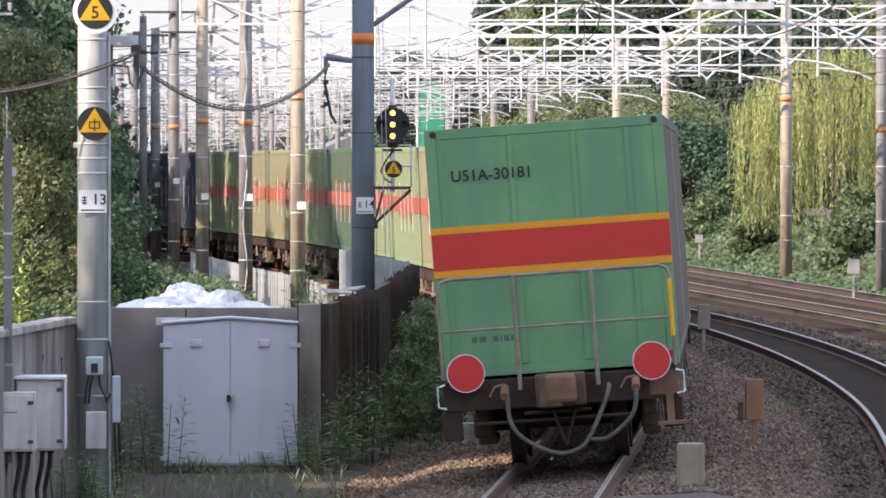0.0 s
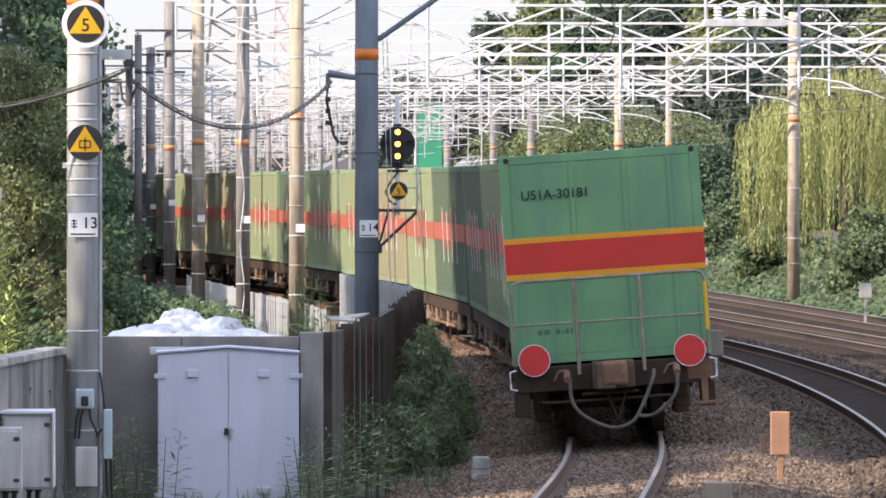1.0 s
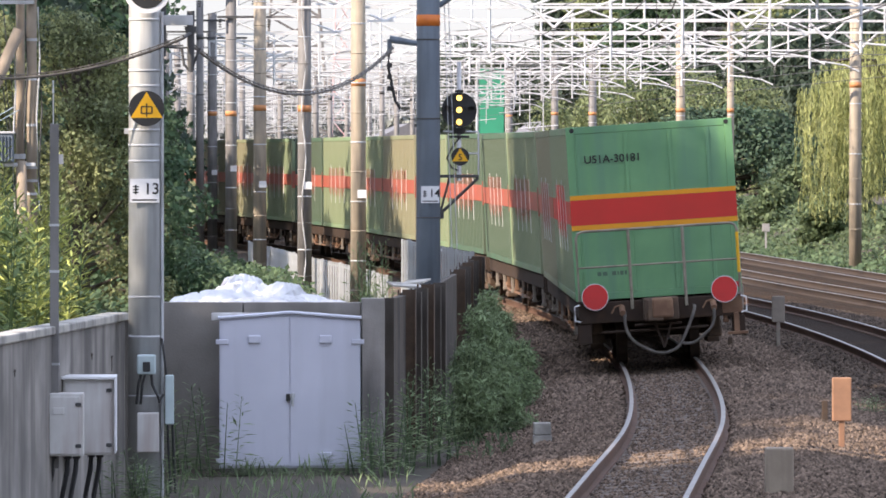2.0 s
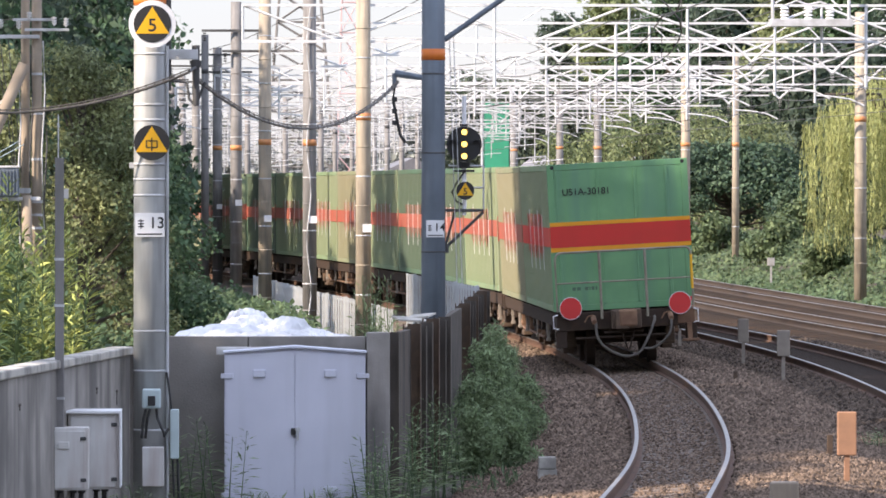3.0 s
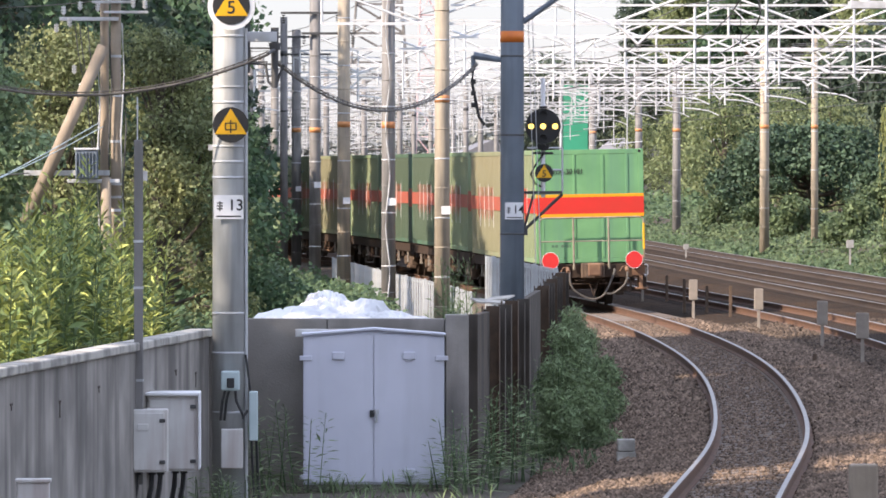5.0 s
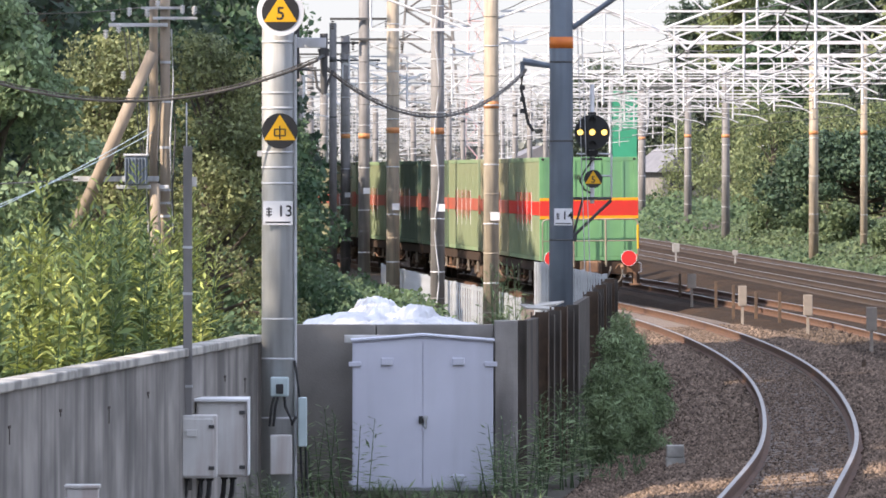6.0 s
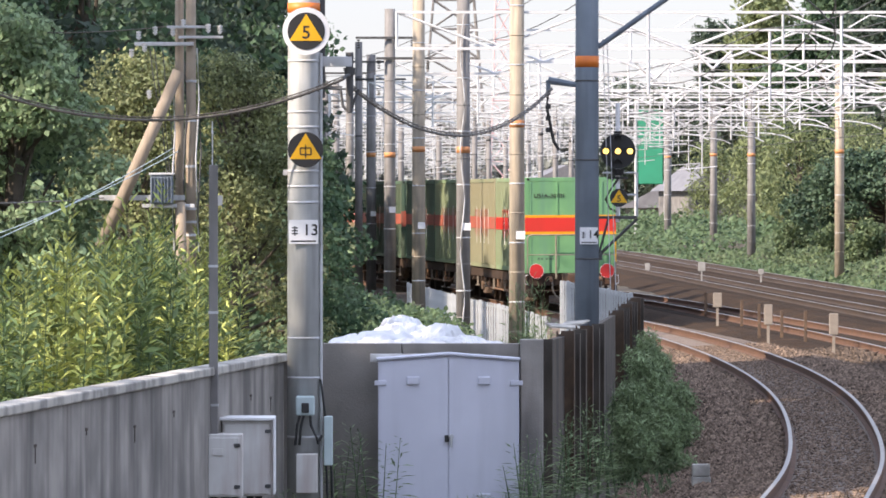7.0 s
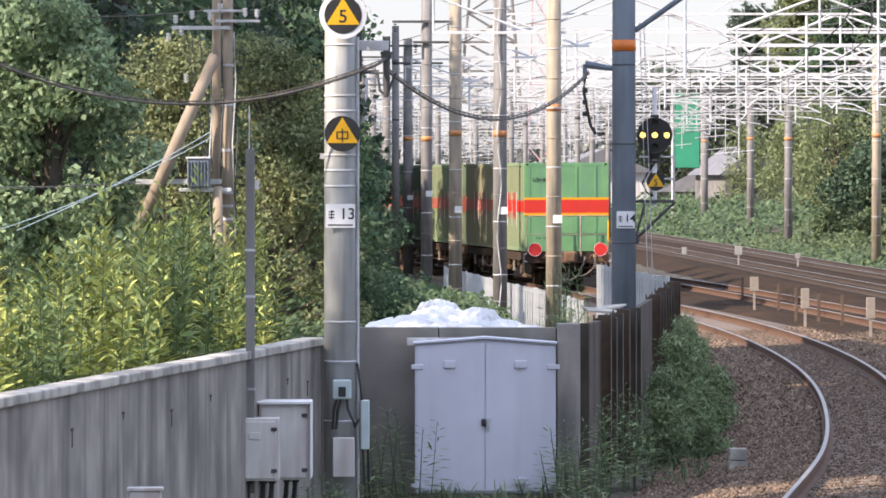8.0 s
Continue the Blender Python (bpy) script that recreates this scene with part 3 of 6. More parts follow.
rod(bm, (0.175, -0.06, -0.9), (0.175, -0.06, 4.6), 0.016)
part("conduit", bm, GALV, P13)
bm = bmesh.new()
box(bm, 0.165, 0.215, 0.0, 0.06, 4.15, 5.4, 0.004)
part("cable_guard", bm, STEEL, P13)
bm = bmesh.new()
box(bm, -0.21, -0.15, -0.02, 0.02, 3.365, 3.422)
part("bracket", bm, GALV, P13)
triangle_board("sign_board", -1.007, 62.62, 4.815, 0.188, "5", 0.051, label="round black board with yellow triangle, figure and white rim")
triangle_board("sign_board", -1.015, 62.72, 3.62, 0.18, "naka", label="round black board with yellow triangle and black mark")
# small boxes on the pole
bx = thing("junction_box", "small pale teal junction box with black cables on a pole", "junction box", pose(-1.02, 62.72, 1.038))
bm = bmesh.new()
box(bm, -0.095, 0.095, -0.03, 0.10, -0.10, 0.10, 0.018)
part("body", bm, TEAL, bx)
bm = bmesh.new()
box(bm, -0.035, 0.04, -0.05, -0.025, -0.07, 0.03, 0.01)
part("switch", bm, BLACK, bx)
bm = bmesh.new()
for u in (-0.05, -0.01, 0.05):
    tube(bm, [(u, 0.0, -0.09), (u * 1.6 - 0.02, 0.0, -0.2), (u * 2 + 0.02, -0.02, -0.33), (0.1 + u * 0.5, 0.0, -0.38), (0.17, 0.02, -0.3)] if u > 0 else [(u, 0, -0.09), (u - 0.03, 0, -0.2), (u - 0.05, 0.02, -0.4)], 0.014)
part("cable", bm, BLACK, bx)
bx = thing("conduit_box", "tall narrow pale box beside a pole with hanging cables", "junction box", pose(-0.789, 62.9, 0.677))
bm = bmesh.new()
box(bm, -0.045, 0.045, -0.04, 0.06, -0.25, 0.25, 0.012)
part("body", bm, TEAL, bx)
for u in (-0.02, 0.03):
    bm = bmesh.new()
    tube(bm, [(u, 0, -0.25), (u + 0.01, 0.02, -0.5), (u + 0.03, 0.03, -0.95)], 0.012)
    part("cable", bm, BLACK, bx)
bm = bmesh.new()
tube(bm, [(-0.03, 0, 0.24), (-0.06, 0, 0.5), (-0.08, 0.02, 0.62)], 0.012)
part("cable", bm, BLACK, bx)
bx = thing("meter_box", "weathered grey box low on a pole among weeds", "junction box", pose(-1.003, 62.68, 0.354))
bm = bmesh.new()
box(bm, -0.11, 0.11, -0.03, 0.12, -0.2, 0.2, 0.012)
part("body", bm, BOXGREY, bx)

bx = thing("pull_box", "small weathered grey box at the foot of a wall", "junction box", pose(-2.42, 50.5, 0))
bm = bmesh.new()
box(bm, -0.13, 0.13, -0.1, 0.1, -0.9, 0.63, 0.015)
part("body", bm, BOXGREY, bx)
bm = bmesh.new()
box(bm, -0.145, 0.145, -0.115, 0.115, 0.632, 0.66, 0.006)
part("lid", bm, BOXGREY, bx)
# thin mast and twin cabinets by the near wall
mast = thing("antenna_mast", "thin grey square mast with a whip antenna", "mast", pose(-1.817, 58.6, 0))
bm = bmesh.new()
box(bm, -0.042, 0.042, -0.04, 0.04, 0.203, 3.448, 0.006)
part("post", bm, POLE_DARK, mast)
bm = bmesh.new()
rod(bm, (-0.01, 0, 3.448), (-0.01, 0, 3.857), 0.006)
box(bm, -0.02, 0.0, -0.01, 0.01, 3.737, 3.775)
part("whip", bm, GALV, mast)
for py in (2.494, 2.057, 1.185):
    bm = bmesh.new()
    box(bm, -0.046, 0.046, -0.045, 0.045, py - 0.012, py + 0.012)
    part("clamp", bm, GALV, mast)
bm = bmesh.new()
box(bm, 0.04, 0.085, -0.02, 0.02, 3.066, 3.159)
part("small_sensor", bm, BOXGREY, mast)


def cabinet(x0, x1, y, z0, z1, depth, hood, label):
    c = thing("switch_cabinet", label, "cabinet", pose((x0 + x1) / 2, y, z0), "switch cabinets")
    w, h = x1 - x0, z1 - z0
    bm = bmesh.new()
    box(bm, -w / 2, w / 2, 0, depth, 0, h, 0.008)
    body = part("body", bm, BOXGREY, c)
    bm = bmesh.new()
    box(bm, -w / 2 + 0.02, w / 2 - 0.03, -0.018, -0.001, 0.02, h - 0.03, 0.006)
    d = part("door", bm, BOXGREY, c)
    for z in (0.08, h - 0.12):
        bm = bmesh.new()
        box(bm, w / 2 - 0.075, w / 2 - 0.02, -0.035, -0.018, z, z + 0.035, 0.005)
        part("latch", bm, STEEL, d)
    bm = bmesh.new()
    box(bm, -w / 2 + 0.05, -w / 2 + 0.16, -0.03, -0.018, h - 0.2, h - 0.13, 0.008)
    part("name_plate", bm, BOXGREY, d)
    if hood:
        bm = bmesh.new()
        box(bm, -w / 2 - 0.02, w / 2 + 0.02, -0.06, depth + 0.02, h + 0.001, h + 0.03, 0.006)
        box(bm, w / 2 + 0.002, w / 2 + 0.02, -0.06, depth, 0.02, h, 0.004)
        part("hood", bm, WHITE, c, "white painted hood")
    for u in (-0.12, 0.02, 0.1):
        bm = bmesh.new()
        tube(bm, [(u, depth / 2, 0.01), (u - 0.01, depth / 2, -0.15), (u - 0.06, depth / 2 + 0.04, -0.4), (u - 0.05, depth / 2 + 0.05, -0.9)], 0.024)
        box(bm, u - 0.035, u + 0.035, depth / 2 - 0.035, depth / 2 + 0.035, -0.03, 0.0)
        part("cable", bm, BLACK, c, "thick black cable")
    return c


cabinet(-1.754, -1.27, 59.2, 0.296, 1.017, 0.5, True, "large pale grey switch cabinet with white hood on the wall")
cabinet(-1.879, -1.54, 58.42, 0.324, 0.914, 0.3, False, "small pale grey switch cabinet with black cables below")


def locker():
    c = thing("equipment_locker", "wide pale lavender-grey steel locker with two doors", "locker", pose(0.477, 70.0, -0.419))
    w, h = 1.591, 1.718
    bm = bmesh.new()
    prism(bm, [(-w / 2, 0.04), (w / 2, 0.04), (w / 2, h), (0, h + 0.06), (-w / 2, h)], 0.03, 0.55)
    part("body", bm, LOCKER, c)
    bm = bmesh.new()
    for s in (-1, 1):
        bm2 = bmesh.new()
        prism(bm2, [(0.004 * s, 0.07), (s * (w / 2 - 0.012), 0.07), (s * (w / 2 - 0.012), h - 0.025), (0.004 * s, h + 0.03)], 0.0, 0.028)
        door = part("door", bm2, LOCKER, c)
        for z in (0.07, h - 0.33 + 0.02):
            bm2 = bmesh.new()
            box(bm2, s * w / 2 - 0.10 if s > 0 else s * w / 2 - 0.04, s * w / 2 + 0.04 if s > 0 else s * w / 2 + 0.10, -0.022, -0.001, z + 0.03, z + 0.085, 0.006)
            part("hinge", bm2, LOCKER, door)
        for z in ((0.13, h - 0.27) if s > 0 else (h - 0.27,)):
            bm2 = bmesh.new()
            box(bm2, s * 0.4 - 0.07, s * 0.4 + 0.07, -0.03, -0.001, z, z + 0.09, 0.012)
            part("vent_cover", bm2, LOCKER, door)
    bm.free()
    bm = bmesh.new()
    prism(bm, [(-w / 2 - 0.015, h + 0.004), (-w / 2 - 0.015, h + 0.022), (0, h + 0.085), (w / 2 + 0.015, h + 0.022), (w / 2 + 0.015, h + 0.004), (0, h + 0.066)], -0.03, 0.6)
    part("roof", bm, LOCKER, c, "shallow gabled steel roof")
    bm = bmesh.new()
    rod(bm, (0.03, -0.04, 0.86), (0.03, 0, 0.86), 0.03, None, 14)
    box(bm, 0.018, 0.042, -0.06, -0.04, 0.74, 0.88, 0.006)
    part("handle", bm, GALV, c, "chrome lever handle")
    bm = bmesh.new()
    box(bm, -0.045, 0.005, -0.035, -0.001, 0.80, 0.88, 0.008)
    part("padlock", bm, BLACK, c, "black padlock")
    bm = bmesh.new()
    box(bm, -w / 2, w / 2, 0.05, 0.5, -0.3, 0.038, 0.01)
    part("plinth", bm, CONCRETE_DARK, c)
    return c


locker()
bm = bmesh.new()
box(bm, -0.411, 0.841, 70.55, 70.62, 1.27, 1.36, 0.006)
tagged(part("wall_bracket", bm, BOXGREY), "pale steel bracket rail on the wall behind a locker", "bracket")

# blue-grey pole with the signal
P14 = pole("overhead_line_pole", 2.327, 80.0, 0.155, -0.6, 9.5, POLE_BLUE, "thick blue-grey steel pole with orange band", [(4.879, 0.145, ORANGE, "orange_band"), (4.632, 0.02, STEEL, "strap"), (3.614, 0.02, STEEL, "strap"), (2.341, 0.02, STEEL, "strap")])
bar_plate(P14, 0.02, -0.17, 2.639, 0.233, 0.218, "14")
bm = bmesh.new()
rod(bm, (0.14, 0, 5.068), (1.1, 0, 5.745), 0.035)
rod(bm, (-0.14, 0, 4.581), (-0.5, 0, 4.639), 0.035, 0.05)
rod(bm, (-0.5, 0, 4.639), (-0.5, 0, 4.45), 0.03)
part("bracket", bm, POLE_BLUE, P14)
bm = bmesh.new()
tube(bm, [(-0.5, -0.03, 4.46), (-0.52, -0.03, 4.3), (-0.47, -0.03, 4.05), (-0.43, -0.03, 3.85), (-0.36, -0.03, 3.74)], 0.022)
for z in (4.3, 4.15, 4.0):
    rod(bm, (-0.5, -0.03, z - 0.03), (-0.5, -0.03, z + 0.03), 0.035, None, 10)
part("jumper_cable", bm, BLACK, P14, "black jumper cable hanging from the bracket")


def signal():
    s = thing("position_light_signal", "round black position light signal with three lit yellow lamps", "railway signal", pose(2.726, 80.0, 0))
    r = 0.227
    zc = 3.727
    bm = bmesh.new()
    rod(bm, (0, 0.09, 2.811), (0, 0.09, 4.35), 0.03, None, 12)
    part("mast", bm, WHITE, s, "white signal mast")
    bm = bmesh.new()
    disc(bm, (0, 0.012, zc), r, 0.05, 40)
    box(bm, -0.1, 0.1, 0.03, 0.12, zc - 0.2, zc + 0.2, 0.01)
    part("backboard", bm, INK, s, "round black backboard")
    bm = bmesh.new()
    rod(bm, (0, 0.04, zc - 0.31), (0, 0.04, zc - 0.23), 0.06, 0.09, 16)
    box(bm, -0.13, 0.13, 0.02, 0.14, zc - 0.36, zc - 0.33, 0.005)
    part("housing", bm, BLACK, s)
    bm = bmesh.new()
    box(bm, -0.055, 0.055, 0.03, 0.14, zc + 0.23, zc + 0.26)
    part("mast_clamp", bm, BLACK, s)
    wheel = new("lamp_row")
    wheel.parent, wheel.matrix_basis = s, pose(0, 0, zc)
    for u in (-0.155, 0, 0.155):
        bm = bmesh.new()
        disc(bm, (0, 0, 0), 0.037, 0.01, 20)
        part("lamp", bm, LAMP_ON, wheel, "lit yellow lamp").matrix_basis = pose(0, 0.0, u)
        bm = bmesh.new()
        arc = [math.pi * k / 10 for k in range(11)]
        prism(bm, [(0.058 * math.cos(a), 0.058 * math.sin(a)) for a in arc] + [(0.050 * math.cos(a), 0.050 * math.sin(a)) for a in reversed(arc)], -0.06, 0.012)
        ob = part("hood", bm, INK, s)
        ob.matrix_basis = pose(0, 0, zc + u)
        if u:
            ob = copy_thing(ob, pose(u, 0, zc))
            ob.parent = s
    bm = bmesh.new()
    z0, z1 = 2.884, 3.448
    xr = 0.249
    box(bm, -0.36, xr, 0.03, 0.1, z0 - 0.03, z0 + 0.01, 0.004)
    part("platform", bm, STEEL, s)
    bm = bmesh.new()
    for p, q in (((xr, 0.05, z0), (xr, 0.05, z1)), ((xr, 0.05, z1), (-0.2, 0.05, z1)), ((xr, 0.05, (z0 + z1) / 2), (0.02, 0.05, (z0 + z1) / 2))):
        rod(bm, p, q, 0.012)
    part("guard_frame", bm, GALV, s)
    bm = bmesh.new()
    rod(bm, (xr, 0.06, z0 - 0.03), (-0.25, 0.06, z0 - 0.5), 0.02)
    rod(bm, (-0.12, 0.06, z0 - 0.02), (-0.25, 0.06, z0 - 0.5), 0.015)
    box(bm, -0.38, -0.2, 0.0, 0.1, z0 - 0.56, z0 - 0.46, 0.005)
    part("brace", bm, STEEL, s)
    bm = bmesh.new()
    tube(bm, [(0.0, 0.06, zc - 0.36), (-0.1, 0.03, zc - 0.5), (-0.16, 0.03, zc - 0.62), (-0.1, 0.04, zc - 0.74), (-0.02, 0.06, zc - 0.78)], 0.012)
    part("cable", bm, BLACK, s)
    return s, wheel, zc


signal_post, lamp_row, LAMP_Z = signal()
triangle_board("sign_board", 2.734, 79.86, 3.126, 0.117, "5", label="small round black board with yellow triangle and figure")
# the chain of pull wires by the signal
bm = bmesh.new()
for u in (0, 9):
    rod(bm, (2.633 + u * 0.0073, 80.0, 1.89), (2.531 + u * 0.006, 80.0, 5.177), 0.006)
tagged(part("pull_wire", bm, GALV), "thin pale wires hanging beside a pole", "wire")

# ---- overhead line: poles, portals and wires ----
def label_on(p, r, z, s=0.19):
    bm = bmesh.new()
    box(bm, -0.02, s - 0.02, -r - 0.02, -r - 0.01, z - s * 0.45, z + s * 0.45)
    part("number_plate", bm, WHITE, p)


LEFT_POLES = [
    # x, y, r, material, band z, plate z
    (2.316, 130, 0.162, POLE_CONC, 4.647, 2.319),
    (1.331, 145, 0.163, POLE_DARK, 4.211, 2.419),
    (0.324, 162, 0.172, POLE_CONC, 4.348, 2.36),
    (-0.48, 182, 0.17, POLE_DARK, 4.328, 2.723),
    (-1.212, 215, 0.17, POLE_DARK, 4.538, 2.505),
    (-2.136, 235, 0.16, POLE_DARK, 0, 0),
    (-3.469, 265, 0.17, POLE_DARK, 0, 0),
]
for x, y, r, m, zb, zp in LEFT_POLES:
    bands = [(zb, 0.15, ORANGE_OLD, "orange_band")] if zb else []
    bands += [(0.3 + 0.62 * k, 0.03, GALV if k % 2 else m, "strap") for k in range(12)]
    p = pole("overhead_line_pole", x, y, r, -0.7, 8.6 if y < 200 else 8.0, m, ("buff spun concrete" if m is POLE_CONC else "dark grey concrete") + " overhead line pole with orange band", bands)
    if zp:
        label_on(p, r, zp)
    if y == 145:
        bm = bmesh.new()
        tube(bm, [(-0.02 + 0.05 * math.sin(k * 1.1), -r - 0.03, 0.2 + 0.4 * k) for k in range(19)], 0.018)
        part("riser_cable", bm, GALV, p, "pale cable clipped up the pole")
    if y > 180:
        for z, x0, x1 in ((7.75, -1.0, 0.75), (7.15, -0.4, 1.2)):
            bm = bmesh.new()
            box(bm, x0, x1, -r - 0.07, -r - 0.005, z - 0.035, z + 0.035)
            arm = part("crossarm", bm, STEEL, p)
            for u in (x0 + 0.08, x1 - 0.1):
                bm = bmesh.new()
                for k in range(4):
                    rod(bm, (u, -r - 0.04, z - 0.06 - 0.07 * k), (u, -r - 0.04, z - 0.10 - 0.07 * k), 0.06, 0.03, 10)
                part("insulator", bm, STEEL, arm)
for px, y, r, h in ((-1.565, 205, 0.13, 8.2), (6.275, 290, 0.13, 7.2), (7.92, 330, 0.15, 7.6), (3.3, 300, 0.14, 8.0), (4.579, 345, 0.14, 7.4), (1.898, 360, 0.17, 8.4), (9.344, 352, 0.15, 7.4), (-0.27, 330, 0.16, 8.4), (-3.382, 300, 0.17, 8.6), (-4.92, 330, 0.17, 8.4), (7.855, 400, 0.16, 7.8), (6.88, 430, 0.18, 8.0)):
    pole("overhead_line_pole", px, y, r, -0.7, h, POLE_DARK, "thin dark overhead line pole far along the line", [(h - 1.2, 0.16, STEEL, "strap"), (5.1, 0.05, STEEL, "strap")])
RIGHT_POLES = [
    (18.8, 165, 0.15, POLE_DARK, 4.16, -0.2),
    (18.13, 185, 0.185, POLE_CONC, 5.205, 0.4),
    (17.083, 245, 0.19, POLE_CONC, 4.863, 0.4),
    (18.676, 240, 0.14, POLE_CONC, 4.828, 0.4),
    (16.664, 300, 0.2, POLE_DARK, 5.079, 0.2),
    (16.32, 330, 0.2, POLE_DARK, 5.27, 0.2),
    (15.995, 380, 0.22, POLE_DARK, 5.45, 0.2),
]
for x, y, r, m, zb, z0 in RIGHT_POLES:
    bands = [(zb, 0.16, ORANGE_OLD, "orange_band")] + [(0.9 + 0.75 * k, 0.03, GALV if k % 2 else m, "strap") for k in range(10)]
    pole("overhead_line_pole", x, y, r, z0 - 1.2, 8.4, m, ("buff spun concrete" if m is POLE_CONC else "dark grey concrete") + " overhead line pole among creepers", bands)


def portal(y, xa, xb, zb, zt, dense=False):
    """A lattice beam across the tracks with drop posts, insulators and steady arms."""
    p = thing("overhead_portal_beam", "white galvanised lattice beam across the tracks with insulators", "portal beam", pose(0, y, 0), "overhead portal beams")
    paint = GALV if dense else PORTAL_PAINT
    for name, z in (("bottom_chord", zb), ("top_chord", zt)):
        bm = bmesh.new()
        box(bm, xa, xb, -0.04, 0.04, z - 0.026, z + 0.026)
        part(name, bm, paint, p)
    bay = 1.9
    n = max(2, int((xb - xa) / bay))
    web = [xa + (xb - xa) * k / n for k in range(n + 1)]
    for k in range(n):
        bm = bmesh.new()
        a, b = (zb, zt) if k % 2 else (zt, zb)
        rod(bm, (web[k], 0, a), (web[k + 1], 0, b), 0.026, None, 6)
        part("diagonal", bm, paint, p)
        if k % 2 == 0:
            bm = bmesh.new()
            rod(bm, (web[k], 0.0, zb), (web[k], 0.0, zt), 0.03, None, 6)
            part("strut", bm, paint, p)
        if dense and k % 3 == 1:
            bm = bmesh.new()
            foot = zb - 0.8 - 0.5 * ((k * 7 + int(y)) % 4)
            rod(bm, (web[k] + 0.5, 0, zt + 0.3), (web[k] + 0.5, 0, foot), 0.03, None, 6)
            rod(bm, (web[k] - 0.5, 0, foot + 0.15), (web[k] + 1.1, 0, foot + 0.3), 0.02, None, 6)
            part("drop_arm", bm, GALV, p)
    for path in (PATH_1, PATH_2, PATH_3, PATH_4):
        x = path(y)
        if not xa + 0.6 < x < xb - 0.3:
            continue
        bm = bmesh.new()
        # V hanger with its insulator, drop post and curved steady arm
        rod(bm, (x - 0.45, 0, zb), (x, 0, zb - 0.42), 0.028, None, 6)
        rod(bm, (x + 0.45, 0, zb), (x, 0, zb - 0.42), 0.028, None, 6)
        rod(bm, (x - 1.35, 0, zt), (x - 1.35, 0, zb - 0.95), 0.035, None, 6)
        tube(bm, [(x - 1.35, 0, zb - 0.75), (x - 0.9, 0, zb - 0.78), (x - 0.4, 0, zb - 0.86), (x - 0.05, 0, zb - 1.02)], 0.024)
        hang = part("hanger", bm, paint, p)
        bm = bmesh.new()
        for k in range(4):
            rod(bm, (x, 0, zb - 0.45 - 0.06 * k), (x, 0, zb - 0.47 - 0.06 * k), 0.065, 0.035, 12)
        part("insulator", bm, WHITE, hang, "white porcelain insulator")
        if not dense:
            bm = bmesh.new()
            tube(bm, [(x + 0.5, 0, zt + 0.05), (x + 1.0, 0, zt + 0.35), (x + 1.5, 0, zt + 0.3), (x + 1.9, 0, zt - 0.1)], 0.02)
            part("feeder_arm", bm, paint, hang)
    return p


PORTALS = [(130, -0.2, 20), (146, 1.2, 19.5), (163, 0.3, 18.8), (184, -0.5, 18.1), (199, -1.0, 18.0), (214, -1.3, 17.8), (232, -2.2, 17.5), (246, -3, 17.3), (264, -3.6, 17.0), (282, -9, 17), (302, -13, 16.7), (330, -16, 16.4), (352, -18, 16.2), (380, -22, 16), (420, -25, 15.5), (460, -28, 15), (500, -32, 14), (545, -38, 13), (595, -42, 12), (650, -50, 12), (720, -58, 10), (800, -66, 8)]
for i, (y, xa, xb) in enumerate(PORTALS):
    portal(y, xa, xb, 6.22 + 0.06 * ((i * 7) % 3), 6.98 + 0.05 * ((i * 5) % 4), y > 240)


def switch_platform(x, y, z):
    """A grey platform with a line switch and insulators, hung under a portal."""
    s = thing("line_switch_platform", "grey steel platform with line switch and white insulators under a beam", "line switch", pose(x, y, z))
    bm = bmesh.new()
    box(bm, -0.86, 0.86, -0.3, 0.3, -0.08, 0.08, 0.01)
    part("deck", bm, GALV, s)
    for u in (-0.55, -0.05, 0.4):
        bm = bmesh.new()
        for k in range(4):
            rod(bm, (u, 0, 0.08 + 0.07 * k), (u, 0, 0.13 + 0.07 * k), 0.1, 0.06, 14)
        part("insulator", bm, WHITE, s)
    bm = bmesh.new()
    for u in (-0.8, 0.8):
        rod(bm, (u, 0, 0.05), (u, 0, 0.95), 0.035)
    tube(bm, [(-0.55, 0, 0.36), (-0.3, 0, 0.46), (-0.05, 0, 0.38), (0.2, 0, 0.44), (0.4, 0, 0.36)], 0.025)
    part("hanger_frame", bm, GALV, s)


switch_platform(11.676, 129.8, 6.61)


def wires():
    """Messenger and contact wires with droppers over each track."""
    for path in (PATH_1, PATH_2, PATH_3, PATH_4):
        w = thing("catenary", "thin overhead messenger and contact wires above a track", "catenary", group="catenaries")
        stops = [y for y, _, _ in PORTALS if y < 300] + [330, 380]
        ms, cs = bmesh.new(), bmesh.new()
        tube(cs, [(path(y), y, 5.12) for y in np.arange(60, 380, 6)], 0.009, 5)
        pts = []
        grid = [60, 95, 130] + stops[1:]
        for a, b in zip(grid, grid[1:]):
            for k in range(6):
                u = k / 6
                y = a + (b - a) * u
                pts.append((path(y), y, 5.78 - 0.25 * 4 * u * (1 - u) * min(1, (b - a) / 35)))
        tube(ms, pts, 0.011, 5)
        for p in pts[::3]:
            rod(ms, p, (p[0], p[1], 5.12), 0.006, None, 5)
        part("messenger_wire", ms, STEEL, w)
        part("contact_wire", cs, STEEL, w)


wires()


